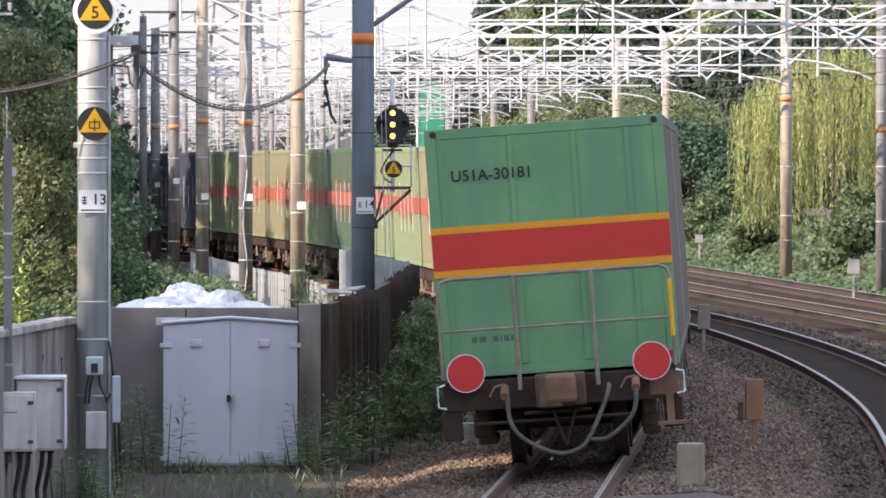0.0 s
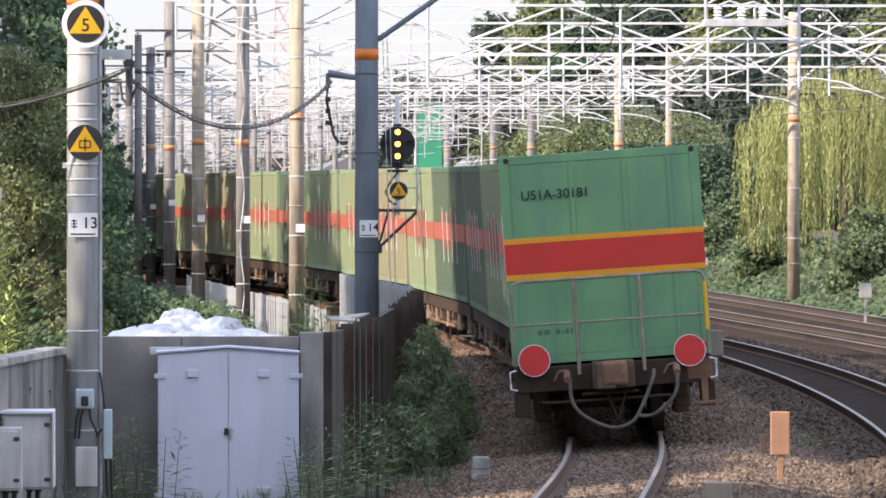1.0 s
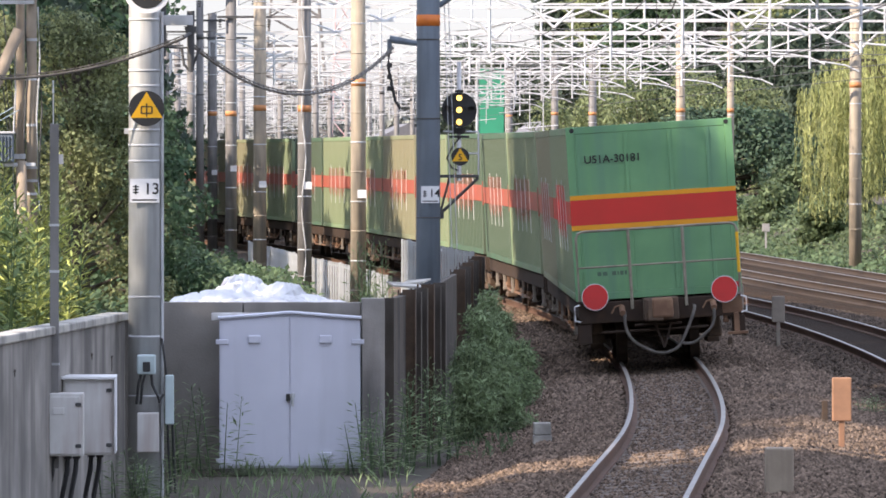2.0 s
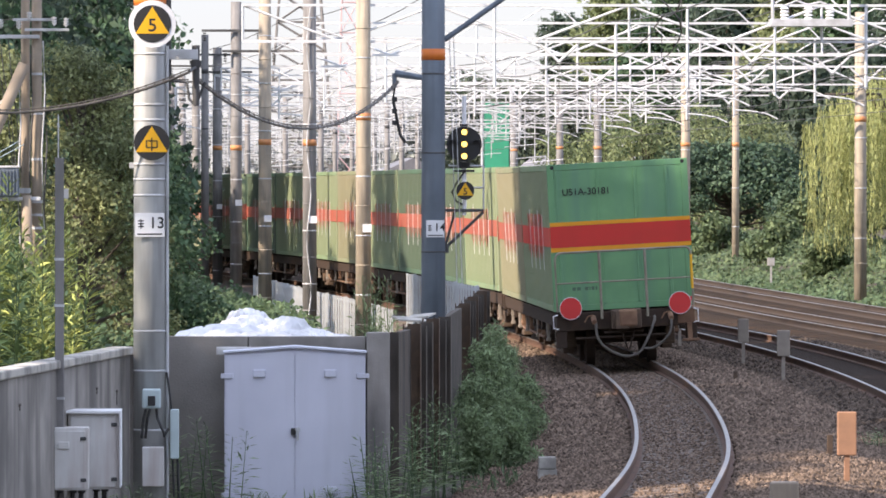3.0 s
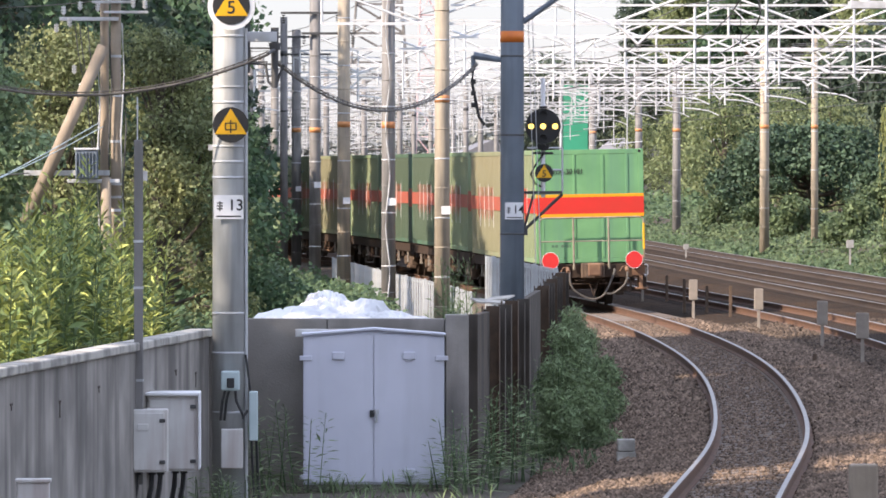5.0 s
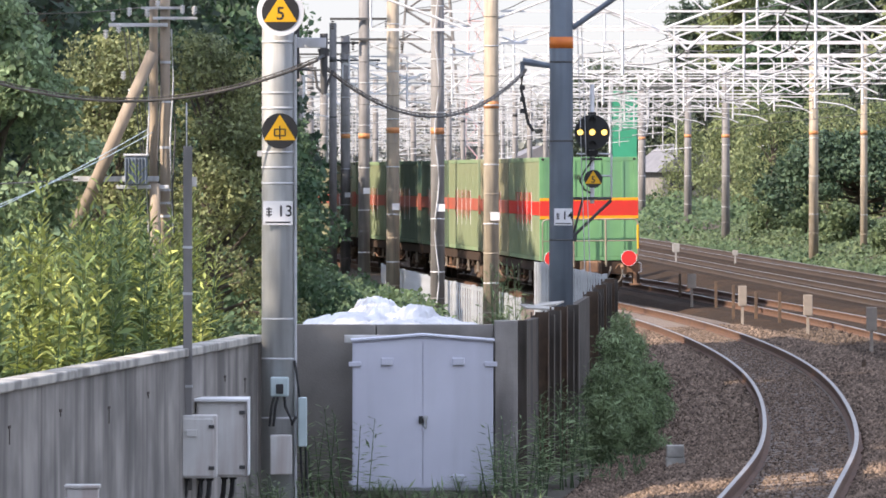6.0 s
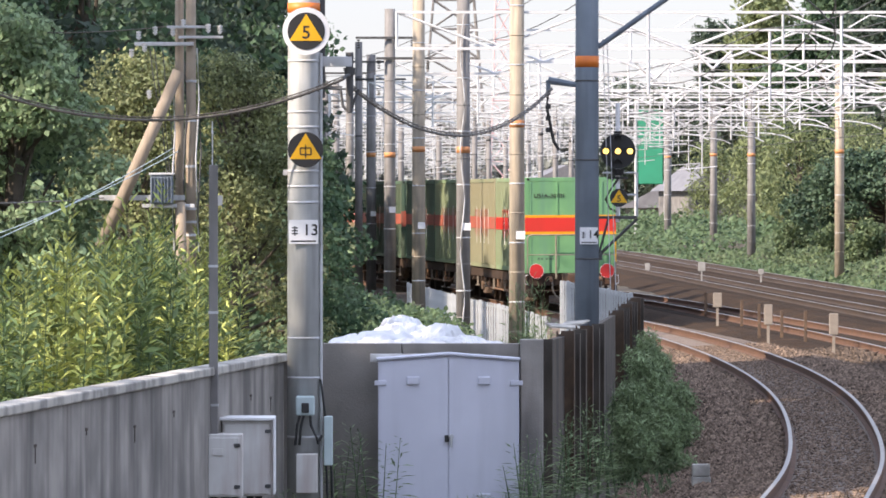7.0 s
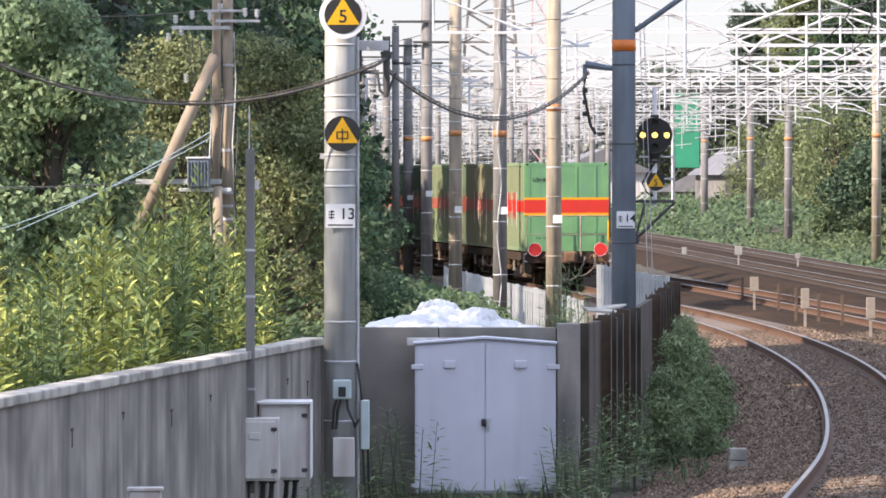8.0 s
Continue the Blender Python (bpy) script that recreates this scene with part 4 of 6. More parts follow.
def feeders():
    """Long bare feeder wires high beside the tracks."""
    for path, off, z in ((PATH_1, -2.2, 7.6), (PATH_1, -2.6, 8.1), (PATH_2, 2.0, 7.4), (PATH_3, -1.6, 7.7), (PATH_4, 2.2, 7.5), (PATH_4, 2.9, 7.9), (PATH_1, 1.4, 6.75), (PATH_3, 1.2, 6.85)):
        bm = bmesh.new()
        pts = []
        for k in range(49):
            y = 85 + k * 6.2
            pts.append((path(min(y, 350)) + off, y, z - 0.3 * math.sin(math.pi * ((k % 8) / 8))))
        tube(bm, pts, 0.012, 5)
        tagged(part("feeder_wire", bm, STEEL), "thin dark feeder wire slung along the tracks", "wire", "feeder wires")


feeders()


def bundle(name, pts, sag, r, label, loops=True, material=HOSE):
    """A hanging cable tied to its carrier wire with loops."""
    b = thing(name, label, "cable")
    a, c = Vector(pts[0]), Vector(pts[1])
    line = [a.lerp(c, k / 24) - Vector((0, 0, sag * 4 * (k / 24) * (1 - k / 24))) for k in range(25)]
    bm = bmesh.new()
    tube(bm, line, r * 0.8, 8)
    part("cable", bm, material, b)
    if loops:
        bm = bmesh.new()
        tube(bm, [p + Vector((0, 0, 0.03)) for p in line], 0.007, 6)
        for k in range(46):
            p = a.lerp(c, k / 46) - Vector((0, 0, sag * 4 * (k / 46) * (1 - k / 46)))
            rod(bm, p + Vector((0, 0, 0.04)), p + Vector((0.015, 0, -0.02)), 0.007, None, 5)
        part("carrier_wire", bm, HOSE, b)


bundle("hanging_cable", [(-4.644, 62.0, 4.399), (-0.64, 62.72, 4.33)], 0.45, 0.018, "dark bundled cable with tie loops slung between poles")
bundle("hanging_cable", [(-0.573, 63.0, 4.27), (1.876, 80.0, 4.523)], 0.55, 0.018, "dark bundled cable with tie loops slung between poles")
bundle("thin_cable", [(-5.755, 75.0, 3.061), (-4.612, 95.0, 3.118)], 0.03, 0.012, "thin grey cable between utility poles", False)
bundle("thin_cable", [(-6.522, 85.0, 2.328), (-3.489, 95.0, 3.826)], 0.12, 0.009, "thin pale green guy cable", False, TEAL)
bundle("thin_cable", [(-5.826, 85.0, 2.459), (-3.532, 95.0, 3.895)], 0.06, 0.009, "thin pale green guy cable", False, TEAL)
bundle("thin_cable", [(-5.764, 100.0, 5.77), (-3.575, 95.0, 5.744)], 0.03, 0.01, "thin grey cable between utility poles", False)

# bracket at the thick pole's cable end
cb = thing("cable_bracket", "grey steel bracket with insulator and cable ends on a pole", "bracket", pose(0, 63.0, 0))
bm = bmesh.new()
box(bm, -0.871, -0.55, -0.04, 0.04, 4.464, 4.567, 0.006)
part("arm", bm, GALV, cb)
bm = bmesh.new()
rod(bm, (-0.573, 0, 4.608), (-0.573, 0, 3.995), 0.04, 0.03, 12)
rod(bm, (-0.573, 0, 4.453), (-0.573, 0, 4.384), 0.06, 0.05, 12)
tube(bm, [(-0.573, 0, 3.995), (-0.641, 0, 4.063), (-0.664, 0, 4.235), (-0.825, 0, 4.247)], 0.016)
tube(bm, [(-0.573, 0, 3.995), (-0.527, 0, 4.121), (-0.481, 0, 4.235)], 0.016)
part("cable_end", bm, STEEL, cb)
bm = bmesh.new()
tube(bm, [(-0.573, -0.02, 4.38), (-0.60, -0.15, 4.37), (-0.64, -0.29, 4.335)], 0.018)
part("cable_hook", bm, STEEL, cb)


def utility_poles():
    u = thing("utility_pole", "buff utility pole with insulators, arms and a leaning stay", "utility pole", pose(-3.29, 95.0, 0))
    k = 0.009
    bm = bmesh.new()
    rod(bm, (0, 0, -0.5), (0, 0, 8.2), 0.085, 0.075, 16)
    part("shaft", bm, WOOD, u, smooth=True)
    bm = bmesh.new()
    rod(bm, (-20 * k, 0.2, -0.5), (-20 * k, 0.2, 7.6), 0.075, 0.065, 16)
    part("second_shaft", bm, WOOD, u, smooth=True)
    bm = bmesh.new()
    rod(bm, (-152 * k, -0.2, 2.358), (-20 * k, -0.15, 5.053), 0.1, 0.09, 16)
    part("stay", bm, WOOD, u, "leaning brown stay pole", True)
    for z, x0, x1, t in ((5.571, -20, 55, 0.02), (5.467, -95, 5, 0.028), (5.726, -40, 30, 0.02), (3.118, -155, -10, 0.04)):
        bm = bmesh.new()
        box(bm, x0 * k, x1 * k, -0.14, -0.06, z - t, z + t, 0.005)
        part("crossarm", bm, GALV if z > 4 else POLE_LIGHT, u)
    bm = bmesh.new()
    for v in (-70, -62, -48):
        tube(bm, [(v * k, -0.1, 5.467), (v * k * 0.9, -0.12, 4.949), (v * k * 0.7, -0.1, 4.258), (v * k * 0.55, -0.08, 3.395)], 0.008)
    part("drop_cable", bm, STEEL, u)["kind"] = "stuff"
    for x, py in ((-88, 40), (-60, 32), (-30, 34), (-12, 20), (30, 28), (50, 30), (-70, 140), (-58, 170), (-78, 60), (-100, 70)):
        z = 3.17 - (py - 316) * k
        bm = bmesh.new()
        rod(bm, (x * k, -0.12, z - 0.13), (x * k, -0.12, z + 0.01), 0.014, None, 8)
        for j in range(3):
            rod(bm, (x * k, -0.12, z - 0.04 * j), (x * k, -0.12, z - 0.04 * j - 0.03), 0.045, 0.03, 10)
        part("insulator", bm, WHITE, u, "white porcelain insulator")
    for z in (2.55, 2.75, 2.95, 3.6, 4.3, 4.9):
        bm = bmesh.new()
        rod(bm, (0, 0, z - 0.02), (0, 0, z + 0.02), 0.088, None, 16)
        part("strap", bm, GALV, u)
    for k, (x, top) in enumerate(((0.10, 5.4), (-0.09, 5.2), (-0.27, 4.9), (0.13, 4.6))):
        bm = bmesh.new()
        tube(bm, [(x, -0.12, top), (x + 0.03, -0.12, top - 0.8), (x - 0.02, -0.12, top - 1.7), (x + 0.02, -0.12, 2.3)], 0.014)
        part("riser_cable", bm, STEEL if k % 2 else GALV, u)
    bm = bmesh.new()
    rod(bm, (-0.14, -0.25, -0.5), (-0.14, -0.25, 3.05), 0.08, 0.075, 16)
    part("stub_shaft", bm, WOOD, u, smooth=True)
    tr = thing("pole_transformer", "grey finned transformer hung on a utility pole", "transformer", pose(-3.723, 94.75, 3.265))
    bm = bmesh.new()
    box(bm, -0.17, 0.17, -0.15, 0.15, -0.24, 0.2, 0.02)
    part("tank", bm, POLE_BLUE, tr)
    for j in range(7):
        bm = bmesh.new()
        box(bm, -0.16 + j * 0.05, -0.145 + j * 0.05, -0.19, -0.15, -0.22, 0.17, 0.004)
        part("fin", bm, POLE_BLUE, tr)
    bm = bmesh.new()
    box(bm, -0.19, 0.19, -0.17, 0.17, 0.2, 0.235, 0.01)
    part("lid", bm, GALV, tr)
    bm = bmesh.new()
    box(bm, -0.3, 0.5, -0.04, 0.04, -0.3, -0.24, 0.01)
    part("bracket", bm, GALV, tr)


utility_poles()

# ---- track-side posts ----
def marker_post(x, y, h, bw, bh, z0, board, label, slim=0.03):
    p = thing("track_marker_post", label, "marker post", pose(x, y, z0), "track marker posts")
    bm = bmesh.new()
    box(bm, -slim, slim, -slim, slim, 0, h - bh * 0.5, 0.003)
    part("post", bm, board, p)
    bm = bmesh.new()
    box(bm, -bw / 2, bw / 2, -0.05, 0.05, h - bh, h, 0.012)
    part("head", bm, board, p)
    return p


MARKERS = [(7.914, 158.0, 1.0, 0.22, 0.37, -0.33, POST_CONC), (8.158, 140.0, 1.02, 0.19, 0.46, -0.33, POST_CONC), (9.015, 131.0, 0.99, 0.19, 0.45, -0.33, POST_CONC), (9.33, 118.0, 1.02, 0.2, 0.45, -0.35, POST_CONC), (9.24, 108.0, 1.03, 0.22, 0.45, -0.35, POST_CONC),
           (6.516, 68.0, 1.13, 0.21, 0.48, -0.42, POST_ORANGE), (11.411, 240.0, 0.85, 0.28, 0.34, -0.3, PLATE_GREY), (13.416, 235.0, 0.65, 0.2, 0.2, -0.3, PLATE_GREY), (10.093, 260.0, 0.6, 0.2, 0.3, -0.3, PLATE_GREY),
           (16.445, 150.0, 0.95, 0.30, 0.36, -0.1, PLATE_GREY), (16.709, 200.0, 0.8, 0.24, 0.26, 0.1, PLATE_GREY)]
for x, y, h, bw, bh, z0, b in MARKERS:
    marker_post(x, y, h, bw, bh, z0, b, "small marker post with " + ("a dull grey plate" if b is PLATE_GREY else "an orange-brown head" if b is POST_ORANGE else "a buff concrete head") + " beside the tracks")
for px, y, z1 in ((8.143, 169.0, 0.5), (8.478, 157.0, 0.5), (8.295, 146.0, 0.6), (8.766, 145.0, 0.46), (9.062, 141.0, 0.53), (8.015, 103.0, 0.12), (6.935, 74.5, 0.2)):
    bm = bmesh.new()
    box(bm, px - 0.035, px + 0.035, y - 0.035, y + 0.035, -0.45, z1, 0.008)
    tagged(part("short_post", bm, BOGIE), "short rusty steel post in the ballast", "post", "short posts")
bm = bmesh.new()
box(bm, 4.972 - 0.13, 4.972 + 0.13, 57.9, 58.1, -0.8, 0.418, 0.02)
disc(bm, (4.972, 57.896, 0.328), 0.02, 0.01, 12)
tagged(part("square_post", bm, WOOD), "square weathered brown-grey post in the ballast", "post")
for k, zz in enumerate((-0.29, -0.143)):
    bm = bmesh.new()
    box(bm, 3.464 - 0.11 + k * 0.006, 3.464 + 0.11 - k * 0.01, 72.9, 73.1, zz + 0.002, zz + 0.145, 0.012)
    tagged(part("concrete_block", bm, COPING), "pale concrete block stacked on the ballast", "concrete block")


# ---- distance ----
def pylon(x, y, h, w, mat_a, label):
    t = thing("lattice_tower", label, "lattice tower", pose(x, y, 0))
    bm = bmesh.new()
    n = 14
    for k in range(n):
        z0, z1 = h * k / n, h * (k + 1) / n
        a, b = w * (1 - 0.85 * k / n), w * (1 - 0.85 * (k + 1) / n)
        cs0 = [(-a, -a), (a, -a), (a, a), (-a, a)]
        cs1 = [(-b, -b), (b, -b), (b, b), (-b, b)]
        for i in range(4):
            j = (i + 1) % 4
            rod(bm, (*cs0[i], z0), (*cs1[i], z1), 0.11, None, 5)
            rod(bm, (*cs0[i], z0), (*cs1[j], z1), 0.055, None, 5)
            rod(bm, (*cs0[j], z0), (*cs1[i], z1), 0.055, None, 5)
            rod(bm, (*cs1[i], z1), (*cs1[j], z1), 0.055, None, 5)
    part("lattice", bm, mat_a, t)
    for z in (h * 0.62, h * 0.76, h * 0.9):
        bm = bmesh.new()
        rod(bm, (-w * 1.9, 0, z), (w * 1.9, 0, z), 0.1, None, 5)
        rod(bm, (-w * 1.9, 0, z), (0, 0, z + 1.2), 0.06, None, 5)
        rod(bm, (w * 1.9, 0, z), (0, 0, z + 1.2), 0.06, None, 5)
        part("crossarm", bm, mat_a, t)


pylon(3.971, 520, 34, 3.3, POLE_DARK, "grey steel lattice power tower far off")
pylon(10.945, 700, 48, 1.6, MAST_PINK, "slim red and white lattice mast far off")

net = thing("sheeted_scaffold", "green sheeting hung round a slim scaffold tower", "scaffold", pose(15.709, 400, 0))
bm = bmesh.new()
box(bm, -0.8, 0.8, -0.5, 0.5, 3.825, 8.661, 0.06)
part("sheeting", bm, NET, net)
for u in (-0.95, 0.95):
    bm = bmesh.new()
    rod(bm, (u, -0.5, 0), (u, -0.5, 9.5), 0.09, None, 8)
    part("standard", bm, GALV, net)


def house(x, y, w, d, h, roof_h, wall, label, turn=0):
    b = thing("house", label, "house", pose(x, y, 0, 0, 0, turn))
    bm = bmesh.new()
    box(bm, -w / 2, w / 2, -d / 2, d / 2, -0.5, h)
    part("wall", bm, wall, b)
    bm = bmesh.new()
    prism(bm, [(-w / 2 - 0.5, h), (w / 2 + 0.5, h), (0, h + roof_h)], -d / 2 - 0.4, d / 2 + 0.4)
    part("roof", bm, ROOF, b, "grey tiled roof")
    for u in (-w / 4, w / 4):
        bm = bmesh.new()
        box(bm, u - 0.6, u + 0.6, -d / 2 - 0.03, -d / 2 + 0.05, h - 1.5, h - 0.5)
        part("window", bm, STEEL, b)
    return b


house(20.084, 420, 4.2, 8, 3.4, 1.9, POLE_DARK, "grey house with grey tiled roof behind the tracks", 12)
house(18.859, 452, 5.0, 8, 2.2, 1.5, POST_CONC, "buff walled house with grey roof behind the tracks", -8)
house(11.793, 472, 7.0, 8, 3.6, 1.8, BOXGREY, "grey house far behind the wires", 4)

# ---- plants ----
def tree(x, y, z0, trunk_h, r, blobs, per_m2, size, material, label, aspect=0.55, name="tree", droop=0.3):
    """A tapered trunk with limbs and a crown of many leaves; blobs are given from the tree's foot."""
    t = thing(name, label, "tree", pose(x, y, z0))
    bm = bmesh.new()
    rod(bm, (0, 0, -0.6), (0, 0, trunk_h), r, r * 0.55, 10)
    for b in blobs:
        rod(bm, (0, 0, min(trunk_h, b[2]) * rng.uniform(0.6, 0.95)), (b[0] * 0.7, b[1] * 0.7, b[2]), r * 0.25, r * 0.06, 6)
    part("trunk", bm, BARK, t)
    p, n = clumps(blobs, per_m2)
    leaves("crown", p, n, size, aspect, material, t, droop, kind="")
    return t


def lumpy(n, spread, low, high, rad, seed):
    """n leaf clumps between two heights, within a spread, as a ragged crown."""
    g = np.random.default_rng(seed)
    out = []
    for k in range(n):
        u = k / max(1, n - 1)
        z = low + (high - low) * u
        s = spread * (1 - 0.65 * max(0, u - 0.35) / 0.65)
        a = g.uniform(0, 2 * math.pi)
        q = s * math.sqrt(g.random())
        rr = rad * g.uniform(0.7, 1.2)
        out.append((q * math.cos(a), q * math.sin(a), z, rr, rr, rr * g.uniform(0.6, 0.85)))
    return out


# woods on the left, from near to far
tree(-6.309, 100, 0, 4.5, 0.22, lumpy(64, 2.0, 0.5, 6.0, 0.55, 1), 130, 0.125, LEAF_SILVER, "large dark green broadleaf tree behind bushes", 0.7)
tree(-7.98, 104, 0, 4.5, 0.22, lumpy(64, 2.2, 0.5, 6.8, 0.6, 2), 120, 0.125, LEAF_SILVER, "large dark green broadleaf tree behind bushes", 0.7)
tree(-5.192, 118, 0, 4.0, 0.18, lumpy(74, 1.8, 0.5, 5.6, 0.45, 3), 160, 0.095, LEAF_YELLOW, "yellow-green broadleaf tree with small leaves")
tree(-3.047, 114, 0, 4.2, 0.2, lumpy(74, 1.6, 0.4, 5.5, 0.42, 4), 170, 0.095, LEAF_YELLOW, "yellow-green broadleaf tree with small leaves")
tree(-2.75, 140, 0, 3.0, 0.2, lumpy(34, 1.3, 0.3, 4.2, 0.48, 5), 75, 0.15, LEAF_DARK, "dark green broadleaf tree beside the line")
tree(-2.781, 128, 0, 3.0, 0.2, lumpy(40, 1.8, 0.3, 4.4, 0.55, 6), 70, 0.16, LEAF_DARK, "dark green broadleaf tree beside the line")
tree(-2.55, 168, -0.2, 2.8, 0.16, lumpy(30, 1.1, 0.2, 4.7, 0.45, 7), 70, 0.16, LEAF_DARK, "dark green broadleaf tree beside the line")
for k, (px, y, h, s) in enumerate(((-100, 150, 14, 3.2), (60, 155, 15, 3.4), (210, 160, 13, 3.4), (340, 170, 9, 2.8), (450, 190, 11, 3.0), (-260, 150, 15, 3.5), (560, 215, 8.5, 2.2), (300, 185, 9, 2.6), (240, 200, 13, 2.8), (400, 178, 7, 2.2))):
    x = (px - 784) * y / 11000
    tree(x, y, 0, h * 0.6, 0.35, lumpy(26, s, 0.8, h, 1.5, 20 + k), 16, 0.30, LEAF_PINE if k % 2 else LEAF_DARK, "tall dark tree of the wood behind", 0.6)
# more of the wood, placed in the sun's path to shade the far wagons
for k, (x, y, h) in enumerate(((-5.6, 196, 10.5), (-6.4, 203, 12.0), (-7.6, 210, 13.0), (-8.6, 218, 13.0), (-9.8, 226, 14.0), (-10.6, 234, 13.5), (-11.8, 242, 14.0), (-12.8, 251, 14.0), (-14.2, 260, 14.5))):
    tree(x, y, 0, h * 0.7, 0.3, lumpy(38, 2.4, 2.0, h, 1.45, 140 + k), 24, 0.30, LEAF_PINE if k % 3 == 0 else LEAF_DARK, "tall dark tree of the wood beside the line", 0.6)
# unseen trees added beside the platform, crowns set to shade the near track
for k, (x, y) in enumerate(((-17.5, 106), (-18, 100), (-17.5, 94.5), (-18, 89), (-17.5, 83), (-18, 77), (-17.5, 71), (-18, 65), (-17.5, 59.5), (-18, 50), (-17.5, 44), (-18, 38))):
    h = 23.5 if y > 68 else 17.6 if y == 59.5 else 22.0
    tree(x, y, 0, h * 0.75, 0.3, lumpy(24, 2.7, h - (5.6 if h > 18 else 2.4), h, 1.9 if h > 18 else 1.5, 40 + k), 16, 0.36, LEAF_DARK, "unseen tall dark tree with a bare trunk, added to cast shade", 0.6)
# right of the tracks
def domed(n, spread, h, rad, seed):
    """Flattened leaf cushions laid over a broad dome, with gaps between them."""
    g = np.random.default_rng(seed)
    out = []
    for k in range(n):
        u = (k + 0.5) / n
        a = k * 2.39996
        q = math.sqrt(u)
        z = h * (0.12 + 0.80 * math.sqrt(max(0, 1 - u * 0.97))) + g.uniform(-0.25, 0.2)
        rr = rad * g.uniform(0.75, 1.25)
        out.append((spread * q * math.cos(a), spread * q * math.sin(a), z, rr, rr, rr * 0.55))
    return out


tree(21.2, 275, 0.6, 2.5, 0.25, domed(70, 4.2, 4.5, 0.85, 60), 58, 0.19, LEAF_DOME, "broad dark green domed tree with layered foliage", 0.7)
tree(25.6, 268, 0.6, 2.3, 0.25, domed(48, 3.0, 3.7, 0.75, 61), 58, 0.19, LEAF_DOME, "broad dark green domed tree with layered foliage", 0.7)
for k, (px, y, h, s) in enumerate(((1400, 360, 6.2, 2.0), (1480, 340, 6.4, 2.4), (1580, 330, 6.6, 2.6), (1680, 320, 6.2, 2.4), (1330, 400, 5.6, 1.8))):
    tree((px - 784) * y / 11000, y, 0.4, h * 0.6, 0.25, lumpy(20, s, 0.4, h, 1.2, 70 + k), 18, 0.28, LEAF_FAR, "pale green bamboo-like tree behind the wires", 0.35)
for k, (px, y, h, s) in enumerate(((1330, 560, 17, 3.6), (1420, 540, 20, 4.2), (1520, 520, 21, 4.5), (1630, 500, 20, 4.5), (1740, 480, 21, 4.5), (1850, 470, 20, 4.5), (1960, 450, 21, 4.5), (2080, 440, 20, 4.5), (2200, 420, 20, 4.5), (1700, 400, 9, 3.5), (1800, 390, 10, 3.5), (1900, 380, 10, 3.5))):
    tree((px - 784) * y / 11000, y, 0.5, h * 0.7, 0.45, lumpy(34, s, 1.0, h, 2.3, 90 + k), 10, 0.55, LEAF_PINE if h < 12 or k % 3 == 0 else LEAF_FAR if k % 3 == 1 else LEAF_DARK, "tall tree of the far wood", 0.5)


def willow(x, y, z0, h, spread, seed):
    """A dome of limbs from which long leafy strands hang."""
    g = np.random.default_rng(seed)
    t = thing("willow_tree", "weeping willow with long pale green hanging strands", "tree", pose(x, y, z0))
    bm = bmesh.new()
    rod(bm, (0, 0, -0.6), (0, 0, h * 0.6), 0.22, 0.14, 10)
    for k in range(10):
        a = k * 0.63
        tube(bm, [(0, 0, h * 0.5), (spread * 0.4 * math.cos(a), spread * 0.4 * math.sin(a), h * 0.85), (spread * 0.8 * math.cos(a), spread * 0.8 * math.sin(a), h * 0.85)], 0.05)
    part("trunk", bm, BARK, t)
    ps, ns = [], []
    for k in range(950):
        a, q = g.uniform(0, 2 * math.pi), spread * math.sqrt(g.random())
        bunch = 0.35 * math.sin(a * 9 + q * 3)
        top = h * (1 - 0.32 * (q / spread) ** 2) + 0.25 * bunch + g.uniform(-0.3, 0.2)
        low = g.uniform(0.05, 0.55) * h if q > spread * 0.5 else h * 0.5
        m = int((top - low) / 0.055)
        zz = np.linspace(top, low, max(m, 3))
        sway = 0.12 * np.sin(zz * 1.3 + k)
        ps.append(np.stack([q * math.cos(a) + bunch * 0.4 + sway * math.cos(a), q * math.sin(a) + sway * math.sin(a), zz], 1))
        ns.append(np.tile((math.cos(a), math.sin(a), 0.2), (len(zz), 1)))
    leaves("hanging_foliage", np.concatenate(ps), np.concatenate(ns), 0.17, 0.22, LEAF_WILLOW, t, 2.2, 0.6, kind="")


willow(21.6, 203, 0.6, 6.6, 3.6, 1)
willow(29.0, 206, 0.4, 7.6, 4.2, 2)


def bank(name, label, xa, xb, ya, yb, height, n, size, material, seed, aspect=0.75, blade=False):
    """Creepers and weeds lying over the ground as one leafy mass."""
    g = np.random.default_rng(seed)
    y = g.uniform(ya, yb, n)
    u = g.random(n)
    x = np.array([xa(v) for v in y]) * (1 - u) + np.array([xb(v) for v in y]) * u
    z = np.array([ground_height(a, b) + height * (0.45 + 0.55 * noise.noise(Vector((a * 0.55, b * 0.25, seed)))) * min(1, 0.25 + 4 * c * (1 - c)) * r**0.5 for a, b, c, r in zip(x, y, u, g.random(n))])
    ob = leaves(name, np.stack([x, y, z], 1), np.tile((-0.2, -0.5, 0.8), (n, 1)), size, aspect, material, None, 0.0 if blade else 0.3, 0.6, way=np.tile((0.0, 0.0, 0.8), (n, 1)) + g.normal(0, 0.3, (n, 3)) if blade else None)
    return tagged(ob, label, "plants", kind="stuff")


bank("creepers", "low bank of creepers covering the ground beyond the tracks", lambda y: PATH_4(y) + 2.4, lambda y: PATH_4(y) + 14, 120, 320, 0.9, 85000, 0.17, LEAF_IVY, 5)
bank("creepers", "low bank of creepers covering the ground far beyond the tracks", lambda y: PATH_4(y) + 1.5, lambda y: PATH_4(y) + 11, 320, 460, 2.2, 16000, 0.28, LEAF_MID, 15)
